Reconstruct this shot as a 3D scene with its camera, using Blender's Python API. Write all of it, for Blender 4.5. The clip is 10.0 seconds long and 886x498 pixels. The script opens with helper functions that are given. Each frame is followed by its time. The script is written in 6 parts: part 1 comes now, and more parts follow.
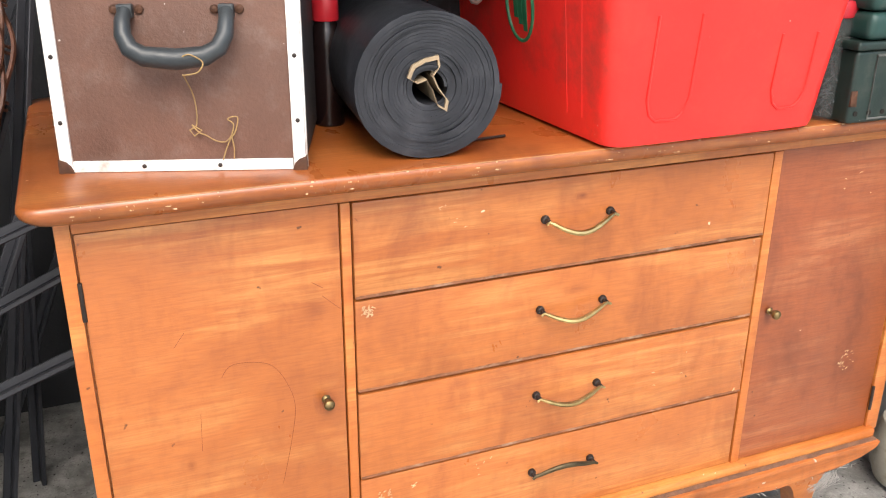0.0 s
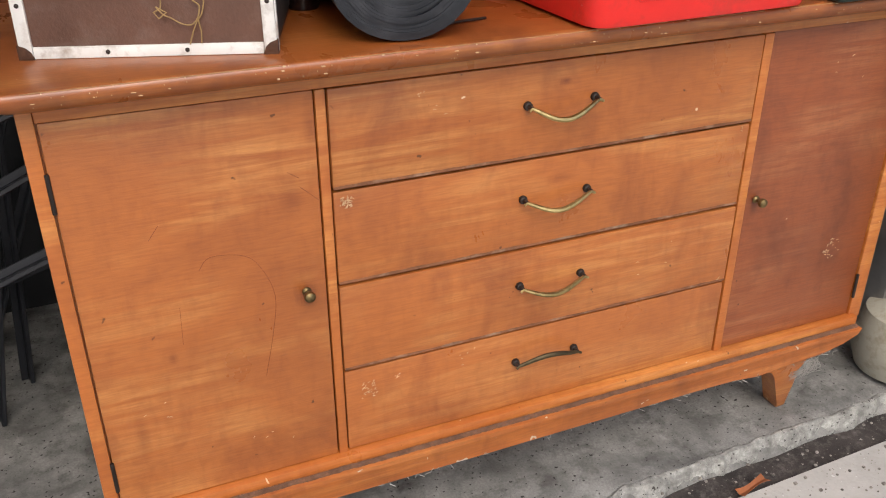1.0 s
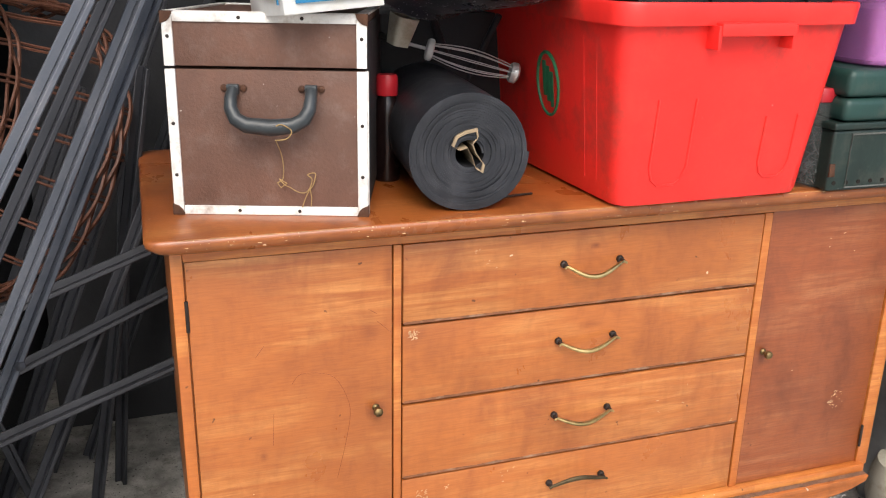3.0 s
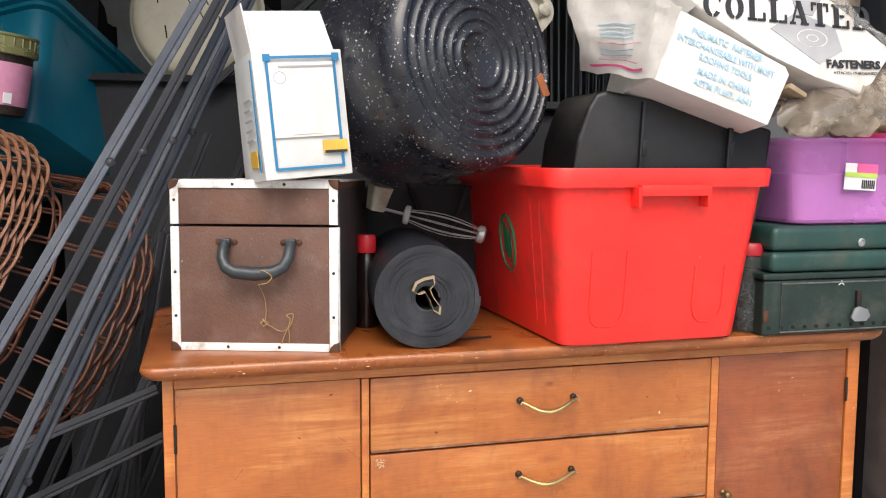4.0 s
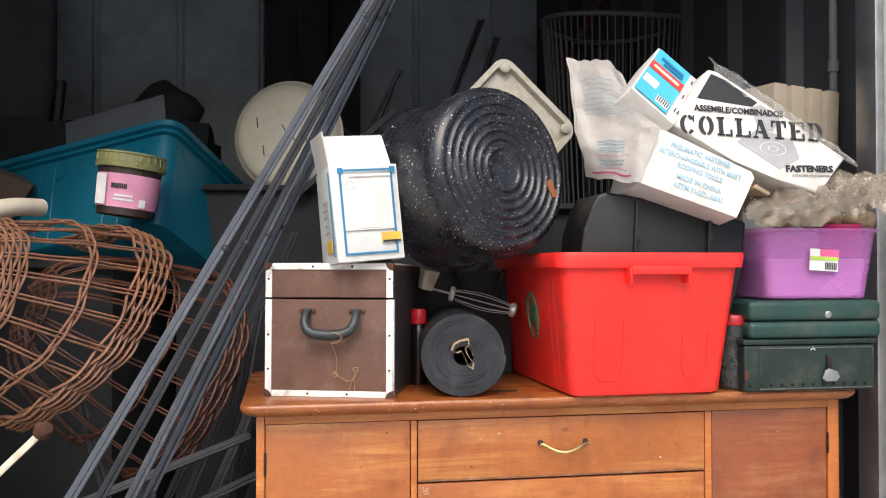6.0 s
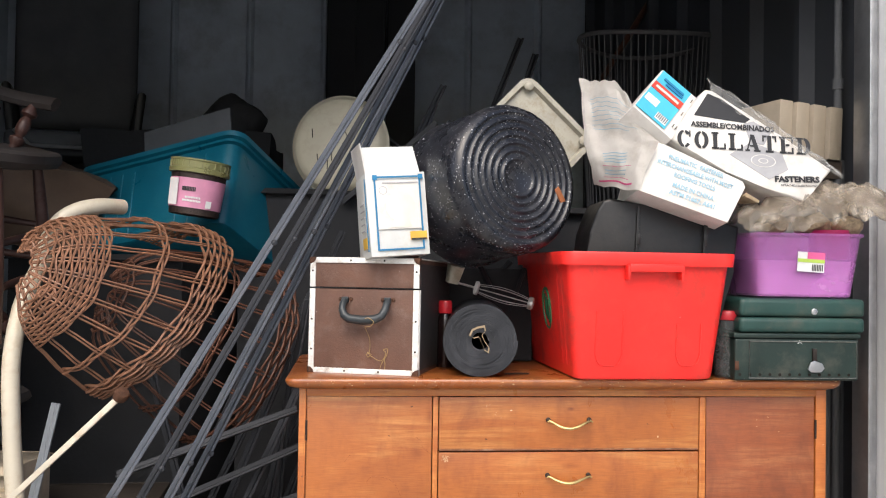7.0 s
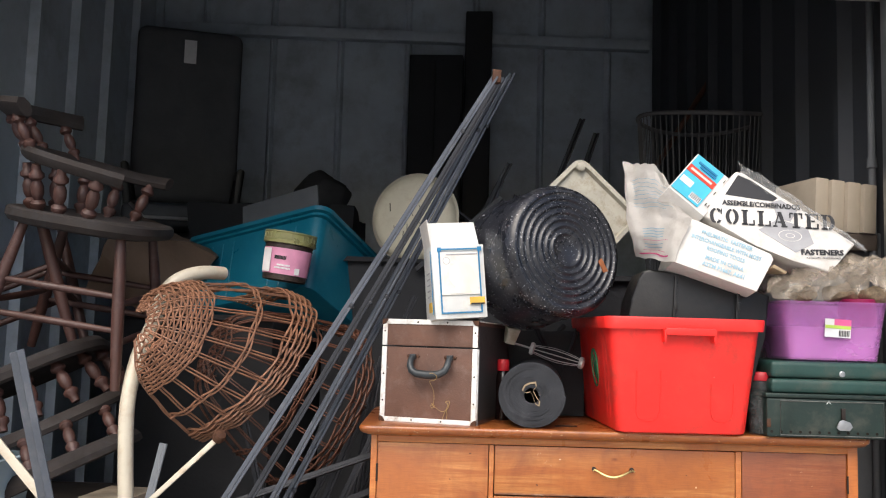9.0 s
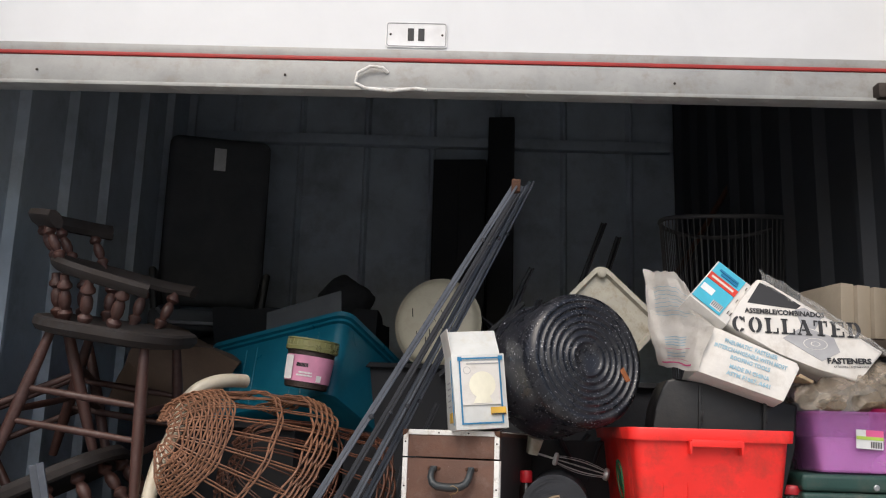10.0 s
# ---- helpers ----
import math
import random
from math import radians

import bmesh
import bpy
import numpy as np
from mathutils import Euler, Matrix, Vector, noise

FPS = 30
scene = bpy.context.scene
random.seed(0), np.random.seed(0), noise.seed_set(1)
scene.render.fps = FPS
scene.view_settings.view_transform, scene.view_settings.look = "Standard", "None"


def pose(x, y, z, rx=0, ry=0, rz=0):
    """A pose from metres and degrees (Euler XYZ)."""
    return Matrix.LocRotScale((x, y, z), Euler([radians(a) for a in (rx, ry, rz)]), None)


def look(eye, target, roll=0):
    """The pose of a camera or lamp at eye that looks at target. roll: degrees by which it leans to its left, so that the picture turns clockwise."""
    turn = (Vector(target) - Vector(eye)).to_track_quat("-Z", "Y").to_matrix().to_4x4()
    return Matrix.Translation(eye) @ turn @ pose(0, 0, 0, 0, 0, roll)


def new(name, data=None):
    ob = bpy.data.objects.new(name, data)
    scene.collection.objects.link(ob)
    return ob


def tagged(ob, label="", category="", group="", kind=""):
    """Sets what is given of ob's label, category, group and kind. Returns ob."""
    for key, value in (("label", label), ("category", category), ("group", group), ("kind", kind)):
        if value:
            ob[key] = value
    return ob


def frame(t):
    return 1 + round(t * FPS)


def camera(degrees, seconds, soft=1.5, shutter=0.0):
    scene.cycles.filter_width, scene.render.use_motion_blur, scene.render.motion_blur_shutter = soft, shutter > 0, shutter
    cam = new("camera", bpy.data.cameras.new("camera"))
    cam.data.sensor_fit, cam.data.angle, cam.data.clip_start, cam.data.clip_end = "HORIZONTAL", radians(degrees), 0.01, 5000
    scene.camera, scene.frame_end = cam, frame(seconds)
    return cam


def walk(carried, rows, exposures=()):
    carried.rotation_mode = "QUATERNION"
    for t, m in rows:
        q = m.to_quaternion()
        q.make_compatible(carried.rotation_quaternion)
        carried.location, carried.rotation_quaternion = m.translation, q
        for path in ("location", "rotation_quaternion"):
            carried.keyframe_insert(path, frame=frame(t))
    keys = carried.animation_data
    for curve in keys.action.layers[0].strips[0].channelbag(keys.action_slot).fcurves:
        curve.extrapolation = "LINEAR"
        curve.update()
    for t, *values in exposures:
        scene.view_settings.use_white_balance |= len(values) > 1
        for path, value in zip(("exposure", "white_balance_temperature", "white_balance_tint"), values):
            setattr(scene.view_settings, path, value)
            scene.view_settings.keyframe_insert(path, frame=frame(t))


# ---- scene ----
# ---- camera and walk ----
cam = camera(53.1, 10.0, soft=1.1)
PATH = [
    (0, (0.029, -0.932, 1.022), (0.735, 0.791, 0.294), 0.3),
    (0.5, (0.045, -0.934, 0.996), (0.744, 0.719, 0.114), 0.4),
    (1, (0.046, -0.924, 1.0), (0.736, 0.707, 0.07), -0.1),
    (1.5, (0.041, -0.92, 1.009), (0.71, 0.724, 0.087), -0.5),
    (2, (0.037, -0.939, 1.025), (0.688, 0.73, 0.137), 0.0),
    (2.5, (0.001, -1.011, 1.064), (0.641, 0.709, 0.269), 0.8),
    (3, (-0.036, -1.137, 1.087), (0.584, 0.658, 0.46), 1.1),
    (3.2, (-0.033, -1.186, 1.099), (0.574, 0.639, 0.549), 1.0),
    (4.3, (0.071, -1.404, 1.041), (0.535, 0.538, 0.921), 0.2),
    (4.5, (0.076, -1.429, 1.045), (0.492, 0.525, 0.957), 0.2),
    (5, (0.054, -1.5, 1.046), (0.402, 0.469, 1.026), -0.3),
    (5.5, (0.007, -1.613, 1.032), (0.382, 0.352, 1.045), -0.7),
    (6.8, (0.107, -1.96, 0.996), (0.338, 0.026, 1.043), 1.3),
    (7, (0.102, -2.007, 0.992), (0.298, -0.017, 1.037), 0.9),
    (7.5, (0.043, -2.12, 0.98), (0.193, -0.125, 1.012), -0.3),
    (8, (0.056, -2.184, 0.979), (0.169, -0.188, 0.998), 0.5),
    (8.5, (0.116, -2.248, 0.975), (0.189, -0.25, 1.044), 1.6),
    (9, (0.151, -2.284, 0.987), (0.151, -0.293, 1.171), 1.6),
    (9.5, (0.164, -2.291, 1.012), (0.092, -0.318, 1.332), 1.7),
    (10, (0.17, -2.295, 1.019), (0.102, -0.335, 1.416), 1.6),
]
EXPOSURES = [(0.0, 1.50), (0.3, 1.22), (0.6, 0.92), (1.0, 0.70), (2.0, 0.97), (2.5, 1.05), (3.0, 1.14), (4.5, 1.08), (7.0, 1.05), (9.0, 1.02), (9.5, 0.74), (10.0, 0.50)]
walk(cam, [(t, look(eye, target, roll)) for t, eye, target, roll in PATH], EXPOSURES)

# ---- world and light: overcast day outside, the unit lit through its open front ----
world = bpy.data.worlds.new("overcast")
scene.world = world
world.use_nodes = True
wn = world.node_tree
sky = wn.nodes.new("ShaderNodeTexSky")
sky.sky_type = "NISHITA"
sky.sun_disc = False
sky.sun_elevation = radians(50)
sky.sun_rotation = radians(200)
sky.air_density, sky.dust_density = 1.0, 4.0
sky_bg = wn.nodes["Background"]
wn.links.new(sky.outputs[0], sky_bg.inputs[0])
sky_bg.inputs[1].default_value = 0.118
sun_data = bpy.data.lights.new("sun", "SUN")
sun_data.energy, sun_data.angle, sun_data.color = 1.05, radians(40), (1.0, 0.96, 0.9)
sun = new("sun", sun_data)
sun.matrix_world = look((-1.0, -6.0, 7.0), (0, 0, 0.8))


# ---- materials ----
def ramp(nt, fac, stops):
    r = nt.nodes.new("ShaderNodeValToRGB")
    while len(r.color_ramp.elements) < len(stops):
        r.color_ramp.elements.new(0.5)
    for e, (p, c) in zip(r.color_ramp.elements, stops):
        e.position, e.color = p, (*c, 1) if len(c) == 3 else c
    nt.links.new(fac, r.inputs[0])
    return r.outputs[0]


def noise_tex(nt, vec, scale, detail=4, rough=0.6, distortion=0.0):
    n = nt.nodes.new("ShaderNodeTexNoise")
    n.inputs["Scale"].default_value, n.inputs["Detail"].default_value = scale, detail
    n.inputs["Roughness"].default_value, n.inputs["Distortion"].default_value = rough, distortion
    nt.links.new(vec, n.inputs["Vector"])
    return n.outputs["Fac"]


def mixc(nt, fac, a, b, mode="MIX"):
    m = nt.nodes.new("ShaderNodeMix")
    m.data_type, m.blend_type = "RGBA", mode
    for sock, v in ((m.inputs["Factor"], fac), (m.inputs["A"], a), (m.inputs["B"], b)):
        if hasattr(v, "is_linked"):
            nt.links.new(v, sock)
        elif isinstance(v, (int, float)):
            sock.default_value = v
        else:
            sock.default_value = (*v, 1)
    return m.outputs["Result"]


def material(name, color, rough=0.5, metal=0.0, vary=0.25, scale=6.0, fine=60.0, bump=0.15, stretch=(1, 1, 1),
             dirt=None, dirt_amount=0.0, dirt_scale=9.0, specks=None, speck_scale=60.0, speck_cut=0.68, alpha=1.0, transmission=0.0, ior=1.45, random_hue=0.0):
    """A worn surface: broad patches, fine grain, dirt stains and small specks or chips."""
    m = bpy.data.materials.new(name)
    m.use_nodes = True
    nt = m.node_tree
    bsdf = nt.nodes["Principled BSDF"]
    tc = nt.nodes.new("ShaderNodeTexCoord")
    mp = nt.nodes.new("ShaderNodeMapping")
    mp.inputs["Scale"].default_value = stretch
    nt.links.new(tc.outputs["Object"], mp.inputs[0])
    vec = mp.outputs[0]
    dark = tuple(c * (1 - vary) for c in color)
    light = tuple(min(1, c * (1 + vary * 0.6)) for c in color)
    broad = noise_tex(nt, vec, scale, 5, 0.62, 0.4)
    col = ramp(nt, broad, [(0.3, dark), (0.7, light)])
    grain = noise_tex(nt, vec, fine, 3)
    col = mixc(nt, ramp(nt, grain, [(0.35, (0, 0, 0)), (0.7, (0.35 * vary * 2,) * 3)]), col, dark)
    if dirt_amount:
        d = noise_tex(nt, vec, dirt_scale, 8, 0.7)
        col = mixc(nt, ramp(nt, d, [(0.5, (0, 0, 0)), (0.72, (dirt_amount,) * 3)]), col, dirt)
    if specks:
        sp = noise_tex(nt, tc.outputs["Object"], speck_scale, 2, 0.5)
        col = mixc(nt, ramp(nt, sp, [(speck_cut, (0, 0, 0)), (speck_cut + 0.03, (1, 1, 1))]), col, specks)
    if random_hue:
        oi = nt.nodes.new("ShaderNodeObjectInfo")
        col = mixc(nt, random_hue, col, ramp(nt, oi.outputs["Random"], [(0, dark), (1, light)]))
    nt.links.new(col, bsdf.inputs["Base Color"])
    rr = ramp(nt, broad, [(0.3, (max(0, rough - 0.08),) * 3), (0.7, (min(1, rough + 0.1),) * 3)])
    nt.links.new(rr, bsdf.inputs["Roughness"])
    bsdf.inputs["Metallic"].default_value = metal
    bsdf.inputs["Alpha"].default_value = alpha
    bsdf.inputs["Transmission Weight"].default_value = transmission
    bsdf.inputs["IOR"].default_value = ior
    if bump:
        b = nt.nodes.new("ShaderNodeBump")
        b.inputs["Strength"].default_value, b.inputs["Distance"].default_value = bump, 0.004
        nt.links.new(grain, b.inputs["Height"])
        nt.links.new(b.outputs[0], bsdf.inputs["Normal"])
    return m


def wood_material(name, color, dark, rough=0.32, chips=(0.66, 0.48, 0.32), chip_cut=0.795, coat=0.25, axis=(1.5, 6, 6), marks=(), figure=0.8):
    """Varnished timber: an even ground, patches of pale figure running along the board, faint cross mottle, grain lines, wear marks, dark specks and pale chips."""
    m = bpy.data.materials.new(name)
    m.use_nodes = True
    nt = m.node_tree
    bsdf = nt.nodes["Principled BSDF"]
    tc = nt.nodes.new("ShaderNodeTexCoord")
    oi = nt.nodes.new("ShaderNodeObjectInfo")
    comb = nt.nodes.new("ShaderNodeCombineXYZ")
    for k in range(3):
        nt.links.new(oi.outputs["Random"], comb.inputs[k])
    sc = nt.nodes.new("ShaderNodeVectorMath")
    sc.operation = "SCALE"
    sc.inputs["Scale"].default_value = 7.0
    nt.links.new(comb.outputs[0], sc.inputs[0])
    add = nt.nodes.new("ShaderNodeVectorMath")
    nt.links.new(tc.outputs["Object"], add.inputs[0])
    nt.links.new(sc.outputs[0], add.inputs[1])

    def stretched(scale, turn=0.0):
        mp = nt.nodes.new("ShaderNodeMapping")
        mp.inputs["Scale"].default_value = scale
        mp.inputs["Rotation"].default_value = (0, radians(turn), 0)
        nt.links.new(add.outputs[0], mp.inputs[0])
        return mp.outputs[0]

    light = (min(1, color[0] * 1.32), min(1, color[1] * 1.80), min(1, color[2] * 2.3))
    mid = tuple(p * 0.68 + q * 0.32 for p, q in zip(color, dark))
    broad = noise_tex(nt, stretched((1.6, 2.6, 2.6)), 2.2, 4, 0.55, 0.6)
    col = ramp(nt, broad, [(0.32, mid), (0.52, color), (0.75, color)])
    streak = noise_tex(nt, stretched((1.0 * axis[0], 4.2 * axis[1], 4.2 * axis[2]), -7), 2.2, 7, 0.62, 0.9)
    where = noise_tex(nt, stretched((2.4, 5.5, 5.5), -7), 1.3, 3, 0.5, 0.7)
    patch = mixc(nt, 1.0, ramp(nt, streak, [(0.42, (0, 0, 0)), (0.60, (figure,) * 3)]), ramp(nt, where, [(0.45, (0, 0, 0)), (0.60, (1, 1, 1))]), "MULTIPLY")
    col = mixc(nt, patch, col, light)
    low = noise_tex(nt, stretched((5.0, 3.0, 3.0)), 2.0, 5, 0.62, 0.5)
    col = mixc(nt, ramp(nt, low, [(0.52, (0, 0, 0)), (0.74, (0.62,) * 3)]), col, dark)
    cross = noise_tex(nt, stretched((16.0, 5.0, 5.0)), 3.2, 5, 0.66, 0.5)
    col = mixc(nt, ramp(nt, cross, [(0.48, (0, 0, 0)), (0.74, (0.26,) * 3)]), col, dark)
    fg = noise_tex(nt, stretched((axis[0] * 5, axis[1] * 16, axis[2] * 16), 2), 4.0, 4, 0.6)
    col = mixc(nt, ramp(nt, fg, [(0.36, (0.30,) * 3), (0.60, (0, 0, 0))]), col, dark)
    for x, z, rx, rz, amount in marks:
        mp = nt.nodes.new("ShaderNodeMapping")
        mp.inputs["Location"].default_value = (-x / rx, 0, -z / rz)
        mp.inputs["Scale"].default_value = (1 / rx, 0, 1 / rz)
        nt.links.new(tc.outputs["Object"], mp.inputs[0])
        ln = nt.nodes.new("ShaderNodeVectorMath")
        ln.operation = "LENGTH"
        nt.links.new(mp.outputs[0], ln.inputs[0])
        ragged = nt.nodes.new("ShaderNodeMath")
        ragged.operation = "ADD"
        nt.links.new(ln.outputs["Value"], ragged.inputs[0])
        nt.links.new(cross, ragged.inputs[1])
        col = mixc(nt, ramp(nt, ragged.outputs[0], [(0.45, (amount,) * 3), (1.0, (0, 0, 0))]), col, (dark[0] * 0.55, dark[1] * 0.35, dark[2] * 0.4))
    spots = noise_tex(nt, tc.outputs["Object"], 62.0, 2, 0.5)
    col = mixc(nt, ramp(nt, spots, [(0.215, (0.75,) * 3), (0.255, (0, 0, 0))]), col, tuple(c * 0.22 for c in dark))
    if chips:
        ch = noise_tex(nt, tc.outputs["Object"], 48.0, 2, 0.55, 0.6)
        col = mixc(nt, ramp(nt, ch, [(chip_cut, (0, 0, 0)), (chip_cut + 0.015, (1, 1, 1))]), col, chips)
    nt.links.new(col, bsdf.inputs["Base Color"])
    nt.links.new(ramp(nt, low, [(0.3, (rough - 0.06,) * 3), (0.75, (rough + 0.16,) * 3)]), bsdf.inputs["Roughness"])
    bsdf.inputs["Coat Weight"].default_value = coat
    bsdf.inputs["Coat Roughness"].default_value = 0.35
    b = nt.nodes.new("ShaderNodeBump")
    b.inputs["Strength"].default_value, b.inputs["Distance"].default_value = 0.14, 0.002
    nt.links.new(fg, b.inputs["Height"])
    nt.links.new(b.outputs[0], bsdf.inputs["Normal"])
    return m


WOOD = wood_material("orange_varnish", (0.40, 0.124, 0.0275), (0.175, 0.044, 0.0125), marks=((0.2555, 0.452, 0.030, 0.045, 0.75), (0.600, 0.676, 0.022, 0.011, 0.8), (0.245, 0.560, 0.035, 0.05, 0.35), (0.600, 0.545, 0.05, 0.015, 0.35), (0.275, 0.66, 0.02, 0.05, 0.35), (0.09, 0.40, 0.012, 0.02, 0.4)))
DOOR_WOOD = wood_material("figured_door_varnish", (0.40, 0.124, 0.0275), (0.175, 0.044, 0.0125), marks=((0.2555, 0.452, 0.030, 0.045, 0.8), (0.245, 0.580, 0.035, 0.05, 0.4), (0.275, 0.66, 0.02, 0.05, 0.4), (0.09, 0.40, 0.012, 0.02, 0.45), (0.04, 0.30, 0.02, 0.10, 0.3)), figure=0.95)
WOOD_LIP = material("worn_drawer_lip", (0.21, 0.080, 0.034), 0.6, 0, 0.5, 30, 160, 0.3, dirt=(0.50, 0.36, 0.25), dirt_amount=0.55, dirt_scale=24)
WOOD_RED = wood_material("red_brown_varnish", (0.255, 0.067, 0.020), (0.10, 0.025, 0.010), marks=((0.938, 0.45, 0.02, 0.05, 0.5), (1.12, 0.42, 0.04, 0.10, 0.35)))
PALE_WOOD = material("bare_wood", (0.62, 0.42, 0.24), 0.7, 0, 0.3, 40)
WOOD_TOP = wood_material("worn_top_varnish", (0.31, 0.088, 0.018), (0.12, 0.03, 0.010), rough=0.30, chip_cut=0.75, coat=0.4)
WOOD_EDGE = wood_material("edge_varnish", (0.46, 0.14, 0.028), (0.25, 0.06, 0.012), chip_cut=0.74)
WOOD_PLINTH = wood_material("grimy_plinth_varnish", (0.42, 0.122, 0.024), (0.13, 0.038, 0.013), rough=0.40, chips=(0.55, 0.46, 0.38), chip_cut=0.715, coat=0.12, figure=0.5)
# Near-black standing in for the shade inside gaps, holes and slots.
DARK_GAP = material("dark_gap", (0.012, 0.008, 0.005), 0.9, bump=0)
BRASS = material("aged_brass", (0.60, 0.46, 0.20), 0.33, 1.0, 0.4, 30, dirt=(0.05, 0.04, 0.02), dirt_amount=0.6, dirt_scale=60)
KNOB_BRASS = material("dull_brass", (0.24, 0.17, 0.075), 0.42, 0.9, 0.5, 40, dirt=(0.04, 0.03, 0.02), dirt_amount=0.7, dirt_scale=70)
OLD_BRASS = material("tarnished_brass", (0.10, 0.08, 0.045), 0.5, 0.8, 0.4, 40)
IRON = material("dark_hinge_iron", (0.05, 0.04, 0.035), 0.55, 0.7, 0.4, 40)
CASE_BROWN = material("brown_leathercloth", (0.125, 0.062, 0.042), 0.62, 0, 0.3, 12, 260, 0.3, stretch=(1, 1, 1), dirt=(0.25, 0.2, 0.17), dirt_amount=0.25, dirt_scale=25, specks=(0.5, 0.45, 0.4), speck_scale=90, speck_cut=0.76)
CASE_SIDE = material("dark_case_side", (0.035, 0.032, 0.033), 0.6, 0, 0.3, 12, 200, 0.3)
WHITE_TRIM = material("scuffed_white_trim", (0.72, 0.71, 0.68), 0.42, 0.0, 0.12, 14, 90, 0.1, dirt=(0.22, 0.15, 0.10), dirt_amount=0.7, dirt_scale=34)
RUST = material("rusty_steel", (0.10, 0.045, 0.025), 0.7, 0.4, 0.5, 60, 200, 0.4)
HANDLE_GREY = material("grey_green_plastic", (0.033, 0.040, 0.044), 0.40, 0, 0.3, 20, 120, 0.15)
STRING = material("gold_string", (0.32, 0.21, 0.085), 0.8, 0, 0.3, 60, 300, 0.2)
RUBBER = material("black_sheet", (0.015, 0.017, 0.022), 0.5, 0, 0.35, 18, 160, 0.15, dirt=(0.10, 0.10, 0.11), dirt_amount=0.3, dirt_scale=18)
KRAFT = material("kraft_paper", (0.32, 0.24, 0.15), 0.8, 0, 0.25, 30, 150, 0.3)
RED = material("red_plastic", (0.80, 0.028, 0.022), 0.36, 0, 0.12, 7, 120, 0.05, dirt=(0.24, 0.045, 0.03), dirt_amount=0.65, dirt_scale=9, specks=(0.75, 0.35, 0.3), speck_scale=80, speck_cut=0.77)
GREEN_INK = material("green_ink", (0.02, 0.16, 0.07), 0.5, bump=0)
BLACK_PLASTIC = material("dusty_black_plastic", (0.007, 0.007, 0.008), 0.42, 0, 0.3, 9, 100, 0.1, dirt=(0.07, 0.062, 0.05), dirt_amount=0.14, dirt_scale=8)
CARTON_WHITE = material("white_carton", (0.66, 0.635, 0.595), 0.6, 0, 0.12, 8, 50, 0.15, dirt=(0.36, 0.31, 0.25), dirt_amount=0.5, dirt_scale=12)
CARTON_BEIGE = material("beige_carton", (0.31, 0.265, 0.205), 0.75, 0, 0.15, 8, 60, 0.2)
TAN_CARTON = material("tan_carton", (0.42, 0.35, 0.26), 0.8, 0, 0.25, 10, 60, 0.2, dirt=(0.18, 0.12, 0.07), dirt_amount=0.5, dirt_scale=16)
CARTON_BROWN = material("brown_carton", (0.36, 0.25, 0.15), 0.8, 0, 0.2, 8, 60, 0.2, dirt=(0.15, 0.1, 0.06), dirt_amount=0.4)
SILVER_CARD = material("silver_grey_card", (0.60, 0.61, 0.59), 0.45, 0.0, 0.12, 10, 70, 0.1, dirt=(0.45, 0.40, 0.28), dirt_amount=0.4, dirt_scale=22)
INK_BLUE = material("blue_ink", (0.02, 0.18, 0.36), 0.5, bump=0)
INK_PALE_BLUE = material("pale_blue_ink", (0.33, 0.52, 0.63), 0.6, bump=0)
INK_BLACK = material("black_ink", (0.02, 0.02, 0.022), 0.5, bump=0)
INK_GREY = material("grey_ink", (0.36, 0.36, 0.37), 0.6, bump=0)
INK_RED = material("red_ink", (0.60, 0.05, 0.03), 0.5, bump=0)
INK_PINK = material("pink_ink", (0.72, 0.12, 0.30), 0.5, bump=0)
INK_CYAN = material("cyan_ink", (0.07, 0.45, 0.60), 0.45, bump=0.05)
INK_GOLD = material("gold_ink", (0.70, 0.42, 0.06), 0.5, bump=0)
INK_CREAM = material("cream_ink", (0.80, 0.77, 0.62), 0.5, bump=0)
INK_GREEN = material("lime_ink", (0.45, 0.62, 0.10), 0.5, bump=0)
PAPER = material("white_paper", (0.78, 0.78, 0.78), 0.55, bump=0)
ENAMEL = material("speckled_black_enamel", (0.013, 0.014, 0.019), 0.27, 0, 0.3, 10, 150, 0.06, dirt=(0.16, 0.155, 0.15), dirt_amount=0.22, dirt_scale=14, specks=(0.42, 0.42, 0.44), speck_scale=210, speck_cut=0.662)
STEEL = material("galvanised_steel", (0.42, 0.43, 0.44), 0.38, 0.9, 0.2, 20, 100, 0.1)
GREY_WORN = material("worn_grey_green_edge", (0.12, 0.125, 0.115), 0.5, 0.2, 0.5, 40, 160, 0.3)
PURPLE = material("purple_plastic", (0.56, 0.20, 0.56), 0.22, 0, 0.12, 6, 80, 0.03, alpha=0.42)
PURPLE_IN = material("lilac_contents", (0.74, 0.42, 0.72), 0.6, 0, 0.2, 9)
GREEN_METAL = material("green_paint", (0.018, 0.055, 0.047), 0.45, 0.1, 0.2, 9, 90, 0.1, dirt=(0.10, 0.09, 0.07), dirt_amount=0.5, dirt_scale=12)
DARK_GREEN = material("dark_green_paint", (0.018, 0.033, 0.028), 0.38, 0.2, 0.3, 10, 90, 0.12, dirt=(0.11, 0.10, 0.08), dirt_amount=0.45, dirt_scale=14, specks=(0.4, 0.38, 0.34), speck_scale=70, speck_cut=0.76)
STAINED = material("stained_white_plastic", (0.36, 0.34, 0.28), 0.55, 0, 0.15, 12, 80, 0.2, dirt=(0.16, 0.12, 0.06), dirt_amount=0.7, dirt_scale=26)
CREAM = material("cream_enamel", (0.56, 0.52, 0.40), 0.35, 0, 0.08, 6, 60, 0.05, dirt=(0.25, 0.15, 0.07), dirt_amount=0.25, dirt_scale=18)
